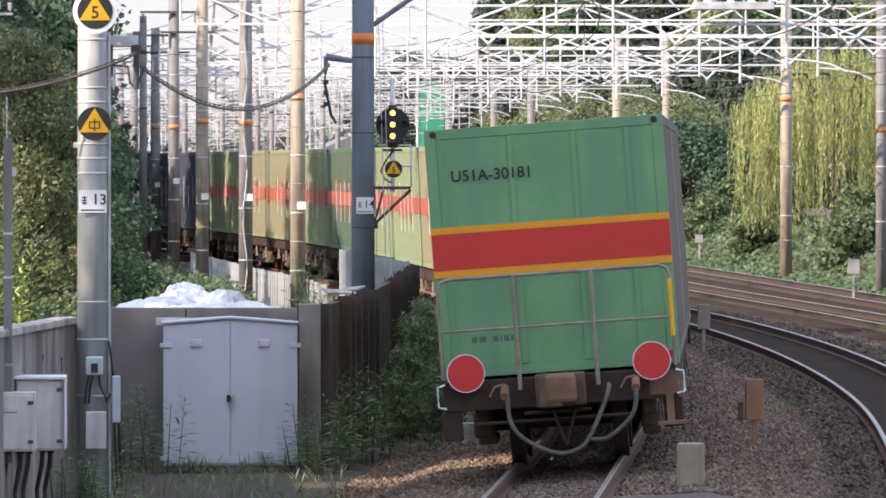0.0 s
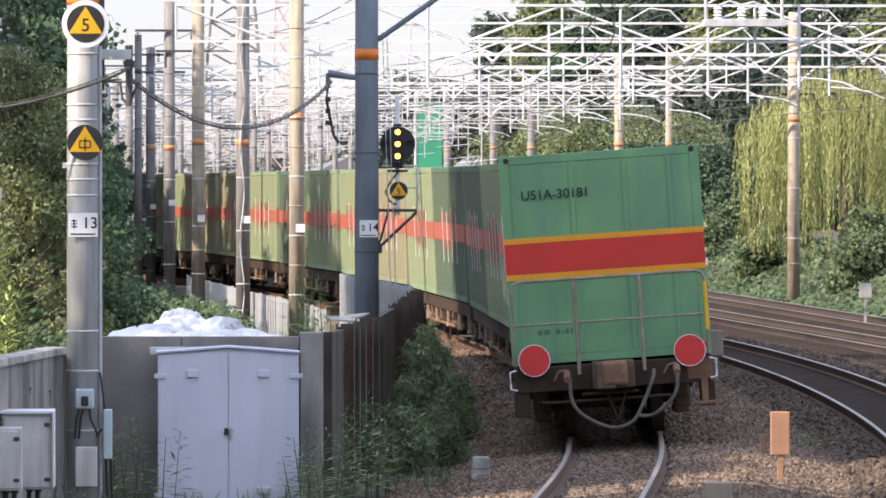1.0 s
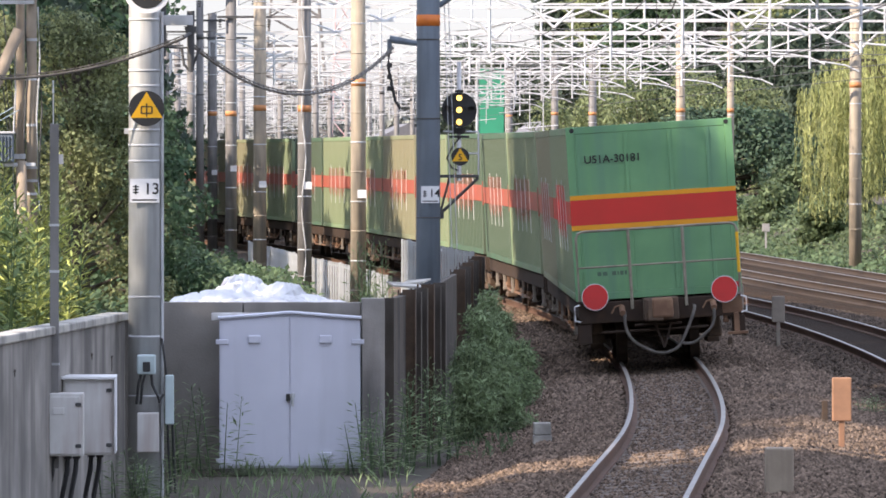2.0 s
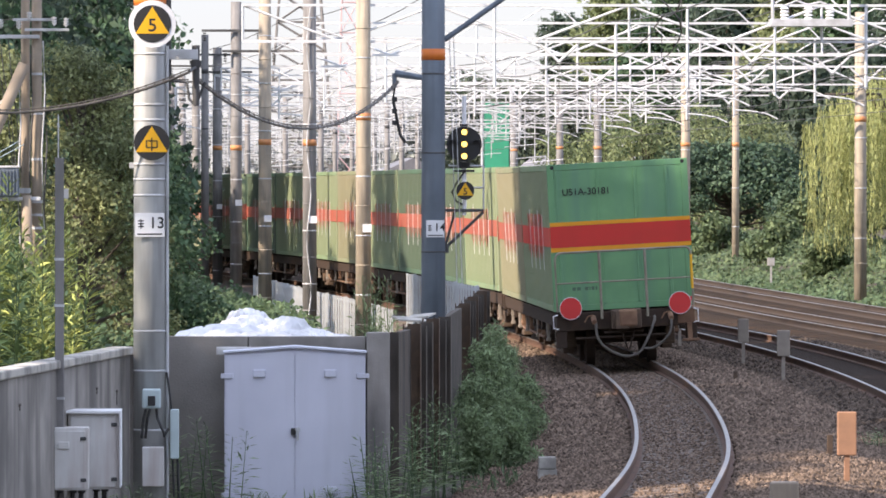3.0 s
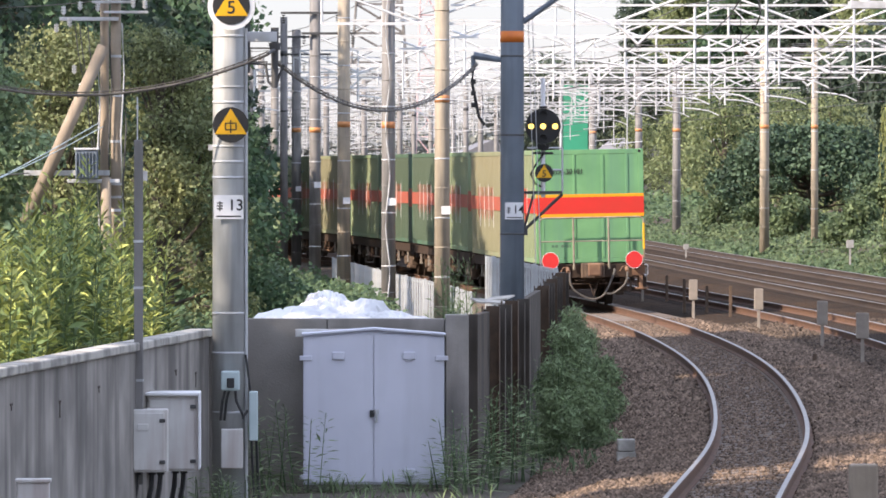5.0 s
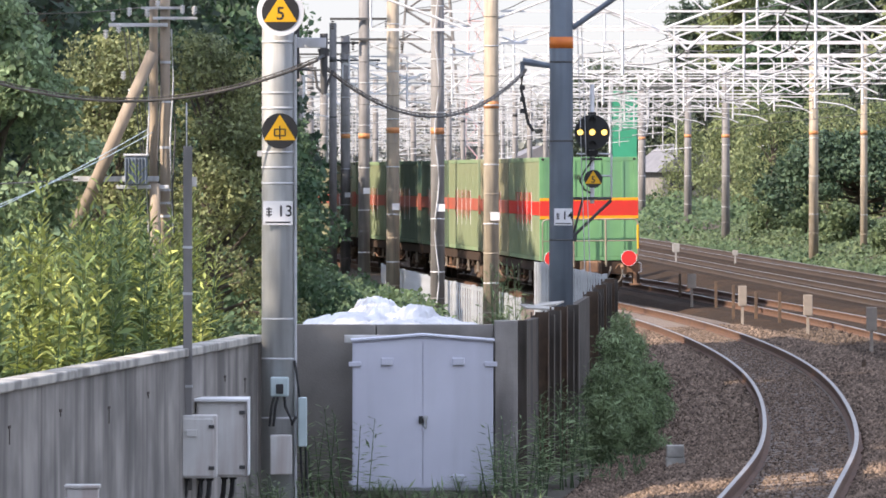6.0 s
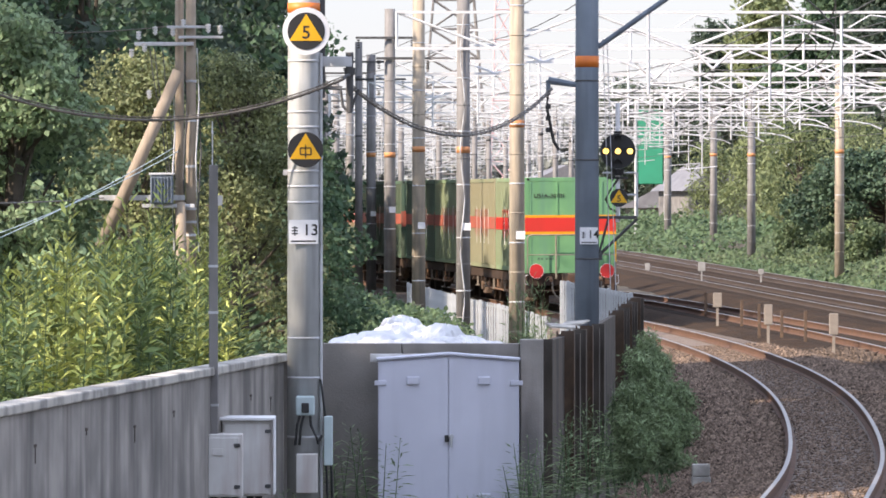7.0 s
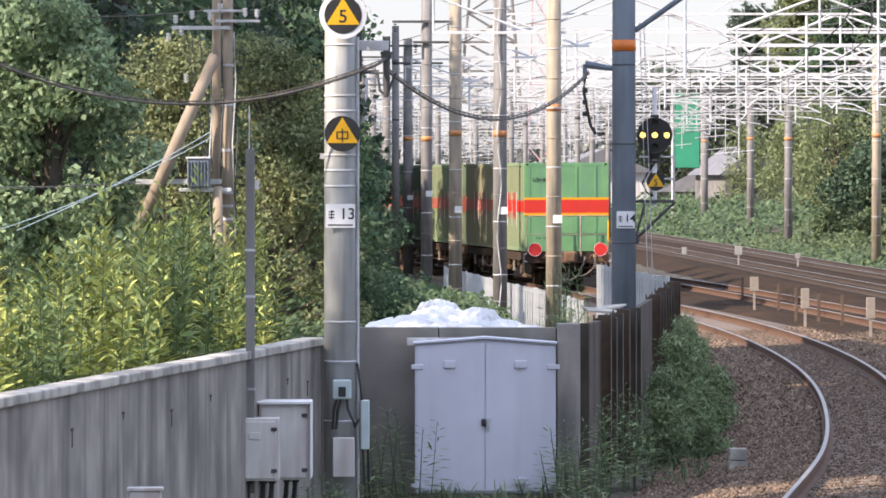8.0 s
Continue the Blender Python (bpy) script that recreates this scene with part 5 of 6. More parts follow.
bank("verge_weeds", "low weeds along the outer track", lambda y: PATH_4(y) + 1.9, lambda y: PATH_4(y) + 3.4, 100, 300, 0.5, 16000, 0.14, LEAF_MID, 6)
bank("slope_bushes", "low green bushes on the slope beside the line", lambda y: PATH_1(y) - 7.5, lambda y: PATH_1(y) - 4.9, 118, 200, 1.3, 26000, 0.12, LEAF_MID, 7)
bank("undergrowth", "dark undergrowth at the foot of the wood", lambda y: -9.0, lambda y: min(-1.1, PATH_1(y) - 6.5), 78, 150, 1.5, 40000, 0.13, LEAF_MID, 8)


def weed(x, y, z0, h, lean, stem_n, size, material, label, seed, name="tall_weed", group="tall weeds", spread=0.12, aspect=0.2):
    """Upright stems set all round with narrow leaves."""
    g = np.random.default_rng(seed)
    t = thing(name, label, "weed", pose(x, y, z0), group)
    bm = bmesh.new()
    ps, ns, ws, ss = [], [], [], []
    for k in range(stem_n):
        a = g.uniform(0, 2 * math.pi)
        b = Vector((g.normal(0, spread), g.normal(0, spread), 0))
        hh = h * g.uniform(0.7, 1.05)
        tip = b + Vector((lean * hh * math.cos(a), lean * hh * math.sin(a), hh))
        rod(bm, b, tip, 0.008, 0.003, 4)
        m = int(hh / (0.028 if size < 0.2 else 0.021))
        u = np.linspace(0.15, 1, m)
        ang = np.arange(m) * 2.4 + a
        base = np.array(b)[None] * (1 - u[:, None]) + np.array(tip)[None] * u[:, None]
        w = 0.02 + 0.03 * (1 - u)
        ps.append(base + np.stack([w * np.cos(ang), w * np.sin(ang), 0 * u], 1))
        ns.append(np.stack([0 * u, 0 * u, 0 * u + 1.0], 1))
        ws.append(np.stack([np.cos(ang), np.sin(ang), 0.15 + 0.6 * u**2], 1))
        ss.append(size * (1.25 - 0.75 * u))
    part("stem", bm, LEAF_MID, t)["kind"] = "stuff"
    leaves("foliage", np.concatenate(ps), np.concatenate(ns), np.concatenate(ss), aspect, material, t, 0.15, 0.3, kind="", way=np.concatenate(ws))
    return t


g = np.random.default_rng(11)
# tall weeds crowd behind the pale wall
k = 0
protos = [weed(0, -50 - i, -20, 1.9, 0.06, 4, 0.215, LEAF_WEED if i < 3 else LEAF_WEED_SHADE, "tall leafy yellow-green weeds growing behind a wall", 100 + i, aspect=0.27) for i in range(5)]
for i in range(210):
    y = 50 + 24 * g.random()
    x = (-7.3 + 6.05 * (y - 12) / 51.6 if y < 63.6 else -1.35) - 0.62 - 3.5 * g.random() ** 1.2
    h = (2.35 + 0.5 * math.sin(x * 1.7) - 0.25 * (1 if x > -2.2 else 0)) * g.uniform(0.8, 1.1)
    m = pose(x, y, 0.0, 0, 0, g.uniform(0, 360))
    c = copy_thing(protos[i % 5], m)
    s = h / 1.9
    c.scale = (1.0, 1.0, s)
for p in protos:
    for o in list(p.children):
        bpy.data.objects.remove(o)
    bpy.data.objects.remove(p)
# weeds by the locker, pole and pile wall
near = [weed(0, -60 - i, -20, 1.0, 0.10, 6, 0.14, LEAF_SHRUB, "green weeds at the foot of a wall", 130 + i, "wall_weed", "weeds at the walls", 0.10, 0.17) for i in range(4)]
spots = [(-0.924, 62.0, 0.5), (8.065, 80.0, 0.45), (8.071, 81.0, 0.35), (13.702, 120.0, 0.45), (2.63, 128.0, 0.9), (2.728, 122.0, 1.1), (2.356, 120.0, 0.9), (1.888, 118.0, 0.8), (1.681, 92.0, 2.0), (2.081, 95.0, 2.1), (1.849, 90.0, 1.9), (-0.529, 69.3, 0.9), (-0.785, 69.6, 0.7), (-0.308, 69.2, 0.14), (0.069, 69.3, 0.2), (0.416, 69.4, 0.13), (0.983, 69.3, 0.26), (1.396, 69.5, 0.8), (1.624, 69.8, 0.75), (1.512, 69.0, 0.55),
         (1.943, 71.0, 1.0), (2.087, 71.5, 1.1), (2.199, 72.0, 0.9), (-1.085, 61.5, 0.6), (-1.196, 61.5, 0.5)]
for i in range(4):
    y = 73.5 + 18 * g.random()
    spots.append((2.3 + (y - 73) * 0.062 + 0.65 * g.random() - 0.2, y, 0.5 + 0.7 * g.random()))
for i, (x, y, h) in enumerate(spots):
    c = copy_thing(near[i % 4], pose(x, y, -0.45, 0, 0, g.uniform(0, 360)))
    c.scale = (1.2, 1.2, h * 1.15)
for p in near:
    for o in list(p.children):
        bpy.data.objects.remove(o)
    bpy.data.objects.remove(p)


# mounds of creepers on the bank
for i, (y, off, h, s) in enumerate(((182, 4.5, 1.3, 1.0), (196, 6.2, 1.6, 1.1), (208, 4.2, 1.1, 0.9), (219, 6.5, 2.2, 1.2), (229, 4.8, 1.5, 1.0), (240, 7.0, 2.0, 1.2), (254, 5.2, 1.4, 1.1), (268, 4.6, 1.3, 1.0), (286, 4.4, 1.5, 1.1), (172, 5.6, 1.2, 1.0))):
    tree(PATH_4(y) + off, y, ground_height(PATH_4(y) + off, y), h * 0.6, 0.06, lumpy(12, s, 0.1, h, 0.55, 500 + i), 60, 0.17, LEAF_IVY, "shrub smothered in creepers on the bank", 0.8, "shrub")

# bushy shrubs at the foot of the pile wall
for i, (x, y, h, s) in enumerate(((2.75, 77, 0.8, 0.26), (2.95, 80, 1.1, 0.3), (3.15, 84, 1.35, 0.28), (3.4, 88, 1.6, 0.26), (3.7, 93, 1.4, 0.26), (4.0, 98, 1.0, 0.24), (3.2, 79, 0.7, 0.26), (3.4, 82, 0.85, 0.3), (3.7, 86, 0.95, 0.28))):
    tree(x, y, -0.45, h * 0.7, 0.025, lumpy(13, s, 0.15, h, 0.22, 300 + i), 430, 0.095, LEAF_SHRUB, "bushy green shrub at the foot of a dark wall", 0.25, "shrub")

# a belt of trees behind the houses, with haze in their leaf colour
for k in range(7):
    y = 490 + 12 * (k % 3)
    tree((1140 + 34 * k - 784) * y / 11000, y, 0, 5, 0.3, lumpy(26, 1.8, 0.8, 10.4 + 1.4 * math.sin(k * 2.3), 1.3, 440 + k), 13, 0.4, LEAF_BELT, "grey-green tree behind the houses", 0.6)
# woods far behind the wires, haze painted into their pale leaf colour
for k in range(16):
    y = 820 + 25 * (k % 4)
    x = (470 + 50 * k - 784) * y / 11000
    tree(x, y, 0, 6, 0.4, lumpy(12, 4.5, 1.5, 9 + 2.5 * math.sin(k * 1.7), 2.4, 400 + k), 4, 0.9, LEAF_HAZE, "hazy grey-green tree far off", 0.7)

# white sheets thrown over spoil behind the wall
def tarp(x, y, z, w, d, h, seed, turn):
    """A sheet draped over a heap: ridged folds, a sagging hem and a turned-under edge."""
    nx, ny = 26, 18
    vs, fs = [], []
    for layer in (0, 1):
        for j in range(ny + 1):
            for i in range(nx + 1):
                u, v = i / nx * 2 - 1, j / ny * 2 - 1
                q = Vector((u * 2.1, v * 2.1, seed * 3.7))
                ridge = 1 - abs(noise.noise(q * 0.9))
                crease = abs(noise.noise(q * 2.3 + Vector((0, 0, 5))))
                dome = max(0.0, 1 - max(abs(u), abs(v)) ** 2.6)
                top = h * (dome ** 0.6 * (0.35 + 0.75 * ridge) - 0.28 * crease * (1 - 0.4 * dome))
                edge = 1 + 0.16 * noise.noise(q * 1.3 + Vector((9, 0, 0)))
                vs.append((u * w * edge, v * d * edge, top - 0.02 if layer == 0 else -0.25 * h - 0.05))
    n = nx + 1
    half = n * (ny + 1)
    for j in range(ny):
        for i in range(nx):
            a = j * n + i
            fs.append((a, a + 1, a + n + 1, a + n))
            fs.append((half + a, half + a + n, half + a + n + 1, half + a + 1))
    rim = [i for i in range(n)] + [j * n + nx for j in range(1, ny + 1)] + [ny * n + i for i in range(nx - 1, -1, -1)] + [j * n for j in range(ny - 1, 0, -1)]
    for a, b in zip(rim, rim[1:] + rim[:1]):
        fs.append((b, a, half + a, half + b))
    me = bpy.data.meshes.new("tarpaulin")
    me.from_pydata(vs, [], fs)
    ob = mesh_ob("tarpaulin", me, TARP)
    ob.matrix_basis = pose(x, y, z, 0, 0, turn)
    return tagged(ob, "crumpled white tarpaulin thrown over a heap behind the wall", "tarpaulin", "tarpaulins")


for i, (x, y, z, w, d, h, turn) in enumerate(((-0.68, 77.5, 1.20, 0.34, 0.9, 0.12, 12), (-0.36, 80.5, 1.22, 0.36, 1.1, 0.20, -18), (0.0, 83.5, 1.22, 0.36, 1.2, 0.25, 8), (0.14, 79.0, 1.20, 0.28, 0.8, 0.16, 30), (0.42, 82.0, 1.22, 0.30, 1.0, 0.26, -10), (0.70, 80.5, 1.18, 0.28, 0.8, 0.18, 22), (-0.04, 90.0, 1.08, 0.34, 1.6, 0.34, 5), (1.02, 81.0, 1.16, 0.26, 0.7, 0.12, -14))):
    tarp(x, y, z, w, d, h, i + 1, turn)
# thin boards lying by the blue-grey pole's foot
for x, y, z, w, turn, tip in ((2.0, 78.7, 1.50, 0.2, 8, 4), (2.14, 79.2, 1.53, 0.15, -12, -5)):
    bm = bmesh.new()
    box(bm, -w, w, -0.3, 0.3, -0.012, 0.012, 0.003)
    ob = part("plywood_board", bm, COPING)
    ob.matrix_basis = pose(x, y, z, 3, tip, turn)
    tagged(ob, "pale weathered plywood board lying on the wall top", "board", "plywood boards")


bank("wall_foot_grass", "rough grass and low weeds at the foot of the walls", lambda y: -1.0 + max(0, 62 - y) * -0.1, lambda y: 1.75, 52, 72, 0.08, 800, 0.16, LEAF_SHRUB, 21, 0.13, True)
bank("cess_weeds", "sparse low weeds beside the ballast", lambda y: PATH_1(y) - 2.7, lambda y: PATH_1(y) - 1.9, 72, 130, 0.08, 900, 0.14, LEAF_MID, 22, 0.14, True)

# ---- the freight train ----
C_L, C_W, C_H, DECK = 9.41, 2.49, 2.605, 1.0
PITCH = 20.4


def container(paint, red, yellow, number, label):
    """A thirty-foot box: shell, corner posts, ribbed sides, painted bands; y runs along it, its rear end at y = 0."""
    c = thing("freight_container", label, "container", group="containers of the train")
    w = C_W / 2
    bm = bmesh.new()
    box(bm, -w + 0.03, w - 0.03, 0.03, C_L - 0.03, 0.02, C_H - 0.02, 0.01)
    part("shell", bm, paint, c)
    for x in (-w + 0.06, w - 0.06):
        for y in (0.06, C_L - 0.06):
            bm = bmesh.new()
            box(bm, x - 0.06, x + 0.06, y - 0.06, y + 0.06, 0.0, C_H, 0.008)
            part("corner_post", bm, GREEN if number and y < 1 else paint, c)
    for z in (0.0, C_H - 0.11):
        for y in (0.0, C_L - 0.1):
            bm = bmesh.new()
            box(bm, -w + 0.121, w - 0.121, y + 0.004, y + 0.096, z + 0.002, z + 0.108, 0.006)
            part("end_rail", bm, GREEN if number and y < 1 else paint, c)
        for x in (-w, w - 0.1):
            bm = bmesh.new()
            box(bm, x + 0.004, x + 0.096, 0.121, C_L - 0.121, z + 0.002, z + 0.108, 0.006)
            part("side_rail", bm, paint if x < 0 else DARK_SIDE, c)
    # ribs of the long sides
    for s in (-1, 1):
        n = 24
        bm = bmesh.new()
        box(bm, min(s * (w - 0.03), s * (w - 0.002)), max(s * (w - 0.03), s * (w - 0.002)), -0.08, 0.08, 0.115, C_H - 0.115, 0.006)
        first_rib = part("side_rib", bm, paint if s < 0 else DARK_SIDE, c)
        bm = bmesh.new()
        # the right side has a darker grey-brown than the left
        if s > 0:
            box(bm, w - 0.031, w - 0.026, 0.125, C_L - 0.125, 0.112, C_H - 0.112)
            part("side_panel", bm, DARK_SIDE, c, "dark grey-brown side")
        else:
            bm.free()
        first_rib.matrix_basis = pose(0, 0.3, 0)
        for k in range(1, n):
            rib = new("side_rib", first_rib.data)
            rib.parent, rib.matrix_basis = c, pose(0, 0.3 + (C_L - 0.6) * k / (n - 1), 0)
    # ribs of the end
    for x in (-0.36, 0.30, 0.86):
        bm = bmesh.new()
        box(bm, x - 0.03, x + 0.03, -0.012, 0.03, 0.115, C_H - 0.115, 0.006)
        part("end_rib", bm, GREEN if number else paint, c)
    for z0, z1, m, nm in ((1.055, 1.13, yellow, "yellow_band"), (1.13, 1.51, red, "red_band"), (1.51, 1.58, yellow, "yellow_band")):
        bm = bmesh.new()
        box(bm, -w + 0.002, w - 0.002, -0.016, 0.034, z0 + 0.001, z1 - 0.001)
        part(nm, bm, m, c)
        if nm == "red_band":
            for s in (-1,):
                bm = bmesh.new()
                box(bm, min(s * (w - 0.04), s * (w + 0.003)), max(s * (w - 0.04), s * (w + 0.003)), 0.04, C_L - 0.04, z0 + 0.02, z1 - 0.02)
                part(nm, bm, m, c)
    # big side marking as plain upright bars
    bars = {}
    for k in range(11):
        y = C_L * 0.5 - 2.4 + k * 0.46
        for key, y0, y1, z0, z1, m in ((("white", k % 2), -0.022, 0.022, 0.72, 1.80 if k % 2 else 1.72, WHITE), (("red", k % 2), 0.09, 0.20, 0.92 if k % 2 else 1.02, 1.72, red)):
            if key[0] == "white" and k % 3:
                continue
            if key not in bars:
                bm = bmesh.new()
                box(bm, -w - 0.009, -w - 0.0034, y0, y1, z0, z1)
                bars[key] = bpy.data.meshes.new("side_marking")
                bm.to_mesh(bars[key])
                bm.free()
                bars[key].materials.append(m)
            ob = new("side_marking", bars[key])
            ob.parent, ob.matrix_basis = c, pose(0, y, 0)
    bm = bmesh.new()
    for x in (-w + 0.09, w - 0.09):
        disc(bm, (x, -0.004, C_H - 0.055), 0.035, 0.006, 14)
    part("corner_hole", bm, INK, c, "dark corner casting hole")
    if number:
        bm = bmesh.new()
        box(bm, -w + 0.122, w - 0.122, 0.004, 0.029, 0.11, C_H - 0.112)
        part("end_panel", bm, GREEN, c, "fresh green end panel")
        text("container_number", "U51A-30181", 0.165, INK, c, pose(-0.57, -0.014, 2.1, 90))
        bm = bmesh.new()
        for x0, x1 in ((-0.90, -0.84), (-0.82, -0.75), (-0.68, -0.62), (-0.60, -0.58), (-0.56, -0.51), (-0.49, -0.46)):
            box(bm, x0, x1, 0.001, 0.0045, 0.36, 0.42)
        part("small_writing", bm, GREEN_DARK, c)["kind"] = "stuff"
        bm = bmesh.new()
        for x in (-1.08,):
            box(bm, x - 0.02, x + 0.02, -0.004, 0.03, 0.115, C_H - 0.115, 0.003)
        part("end_rib", bm, GREEN, c)
    return c


def wheelset(parent, y):
    w = new("wheelset")
    w.parent, w.matrix_basis = parent, pose(0, y, 0.43)
    bm = bmesh.new()
    rod(bm, (-0.9, 0, 0), (0.9, 0, 0), 0.07, None, 12)
    part("axle", bm, WAGON, w)
    for x in (-0.566, 0.566):
        bm = bmesh.new()
        rod(bm, (x - 0.06, 0, 0), (x + 0.06, 0, 0), 0.43, 0.43, 28)
        s = 1 if x < 0 else -1
        rod(bm, (x + s * 0.06, 0, 0), (x + s * 0.09, 0, 0), 0.455, 0.455, 28)
        part("wheel", bm, WAGON, w, "dark rusty steel wheel")
    return w


def wagon(rear):
    """A low container flat: sills, cross members, bogies, brake gear; y runs along it from its rear end beam."""
    g = thing("container_flat_wagon", "dark rusty flat wagon carrying green containers" + (" with red tail discs" if rear else ""), "railway wagon", group="wagons of the train")
    L = 19.6
    bm = bmesh.new()
    for x in (-1.19, 1.03):
        box(bm, x, x + 0.16, 0.05, L - 0.05, 0.72, 0.96, 0.01)
    box(bm, -0.25, 0.25, 0.3, L - 0.3, 0.62, 0.95, 0.01)
    part("sill", bm, WAGON, g)
    for k in range(11):
        y = 0.35 + (L - 0.7) * k / 10
        bm = bmesh.new()
        box(bm, -1.028, 1.028, y - 0.06, y + 0.06, 0.8, 0.975, 0.006)
        part("cross_member", bm, WAGON, g)
    for y in (0.0, L - 0.16):
        bm = bmesh.new()
        box(bm, -1.22, 1.22, y, y + 0.15, 0.66, 0.97, 0.012)
        part("end_beam", bm, WAGON, g)
    # plate added to block light and darken the space below the deck
    bm = bmesh.new()
    box(bm, -1.0, 1.0, 0.16, L - 0.16, 0.77, 0.795)
    part("floor_plate", bm, WAGON, g)
    wheels = []
    for yb in (2.9, L - 2.9):
        bm = bmesh.new()
        for x in (-0.98, 0.80):
            box(bm, x, x + 0.16, yb - 1.35, yb + 1.35, 0.45, 0.62, 0.02)
            for u in (-0.95, 0.95):
                box(bm, x - 0.03, x + 0.19, yb + u - 0.16, yb + u + 0.16, 0.3, 0.56, 0.03)
            for u in (-0.25, 0.0, 0.25):
                rod(bm, (x + 0.08, yb + u, 0.28), (x + 0.08, yb + u, 0.5), 0.08, None, 10)
            box(bm, x - 0.02, x + 0.18, yb - 0.45, yb + 0.45, 0.2, 0.29, 0.02)
        box(bm, -0.82, 0.82, yb - 0.2, yb + 0.2, 0.42, 0.62, 0.02)
        part("bogie_frame", bm, BOGIE, g, "brown rusty bogie frame")
        for u in (-0.95, 0.95):
            wheels.append(wheelset(g, yb + u))
    for x in (-1.05, 0.8):
        for y0, y1, z0 in ((7.4, 8.6, 0.32), (10.3, 11.9, 0.36)):
            bm = bmesh.new()
            box(bm, x, x + 0.25, y0, y1, z0, 0.68, 0.03)
            part("equipment_box", bm, WAGON, g)
    bm = bmesh.new()
    rod(bm, (-0.5, 9.2, 0.5), (0.5, 9.2, 0.5), 0.16, None, 14)
    part("air_tank", bm, WAGON, g)
    # lashing brackets, levers and pipes that hang along the sides
    kinds = []
    for z0, wd, m in ((0.46, 0.05, RUST_LIGHT), (0.55, 0.09, WAGON), (0.38, 0.035, POST_CONC)):
        bm = bmesh.new()
        box(bm, -0.03, 0.03, -wd, wd, z0, 0.73, 0.008)
        box(bm, -0.045, 0.045, -wd * 1.5, wd * 1.5, z0, z0 + 0.06, 0.008)
        first = part("side_bracket", bm, m, g)
        kinds.append(first.data)
        first.matrix_basis = pose(-1.14, 5.2 + len(kinds) * 0.9, 0)
    for k in range(26):
        ob = new("side_bracket", kinds[(k * 5 + k // 3) % 3])
        ob.parent, ob.matrix_basis = g, pose(-1.15 if k % 2 else 1.15, 0.7 + k * 0.72, 0.04 * math.sin(k * 3.1))
    for x in (-1.12, 1.12):
        bm = bmesh.new()
        tube(bm, [(x, 4.4, 0.66), (x, 6.0, 0.42), (x, 13.5, 0.42), (x, 15.2, 0.66)], 0.025)
        part("truss_rod", bm, RUST_LIGHT, g)
    for y, s in ((0, -1), (L, 1)):
        bm = bmesh.new()
        box(bm, -0.09, 0.09, min(y, y + s * 0.32), max(y, y + s * 0.32), 0.72, 0.98, 0.03)
        box(bm, -0.15, 0.17, min(y + s * 0.3, y + s * 0.52), max(y + s * 0.3, y + s * 0.52), 0.70, 1.0, 0.04)
        part("coupler", bm, RUST_LIGHT, g, "brown steel knuckle coupler")
    if rear:
        # rail frame, red discs, hoses, steps and grab irons of the tail end
        bm = bmesh.new()
        tube(bm, [(-1.2, -0.05, 1.0), (-1.2, -0.05, 1.94), (-1.17, -0.05, 2.01), (-1.10, -0.05, 2.04), (1.10, -0.05, 2.04), (1.17, -0.05, 2.01), (1.2, -0.05, 1.94), (1.2, -0.05, 1.0)], 0.020, 8)
        rod(bm, (-1.2, -0.05, 1.5), (1.2, -0.05, 1.5), 0.014)
        part("end_railing", bm, RAILING, g, "thin rusty pipe railing")
        for x in (-0.42, 0.39):
            bm = bmesh.new()
            rod(bm, (x, -0.05, 0.85), (x, -0.05, 2.04), 0.024)
            part("railing_post", bm, RAILING, g)
        bm = bmesh.new()
        rod(bm, (1.2, -0.052, 1.3), (1.2, -0.052, 1.9), 0.024)
        part("yellow_grip", bm, YELLOW, g, "yellow painted grip")
        for x in (-0.97, 0.96):
            d = new("tail_disc")
            d.parent, d.matrix_basis = g, pose(x, -0.16, 1.06)
            bm = bmesh.new()
            disc(bm, (0, 0, 0), 0.19, 0.03, 36)
            part("face", bm, RED_DISC, d, "red round tail marker")
            bm = bmesh.new()
            tube(bm, [(0.195 * math.cos(a), 0.004, 0.195 * math.sin(a)) for a in [2 * math.pi * k / 36 for k in range(37)]], 0.005, 6)
            part("rim", bm, WHITE, d)
            bm = bmesh.new()
            box(bm, -0.03, 0.03, 0.03, 0.16, -0.2, 0.05)
            part("bracket", bm, STEEL, d)
        bm = bmesh.new()
        box(bm, -0.22, 0.02, -0.5, -0.46, 0.66, 0.98, 0.02)
        box(bm, -0.26, 0.26, -0.3, 0.0, 0.66, 1.0, 0.02)
        part("coupler_head", bm, BOGIE, g)
        for pts in ([(-0.58, -0.1, 0.82), (-0.55, -0.3, 0.8), (-0.54, -0.34, 0.55), (-0.42, -0.34, 0.36), (-0.15, -0.3, 0.2), (0.05, -0.3, 0.17)],
                    [(0.78, -0.1, 0.86), (0.78, -0.3, 0.82), (0.76, -0.34, 0.6), (0.66, -0.34, 0.45), (0.45, -0.3, 0.3), (0.28, -0.3, 0.3)],
                    [(0.5, -0.12, 0.85), (0.48, -0.2, 0.75), (0.34, -0.26, 0.45), (0.2, -0.3, 0.24), (0.02, -0.3, 0.17)]):
            bm = bmesh.new()
            smooth = []
            ends = [Vector(pts[0])] + [Vector(p) for p in pts] + [Vector(pts[-1])]
            for a, b, c, d in zip(ends, ends[1:], ends[2:], ends[3:]):
                for u in (0, 0.25, 0.5, 0.75):
                    smooth.append(0.5 * (2 * b + (c - a) * u + (2 * a - 5 * b + 4 * c - d) * u * u + (3 * b - a - 3 * c + d) * u**3))
            smooth.append(ends[-1])
            tube(bm, smooth, 0.024, 10)
            part("brake_hose", bm, HOSE, g, "grey rubber brake hose")
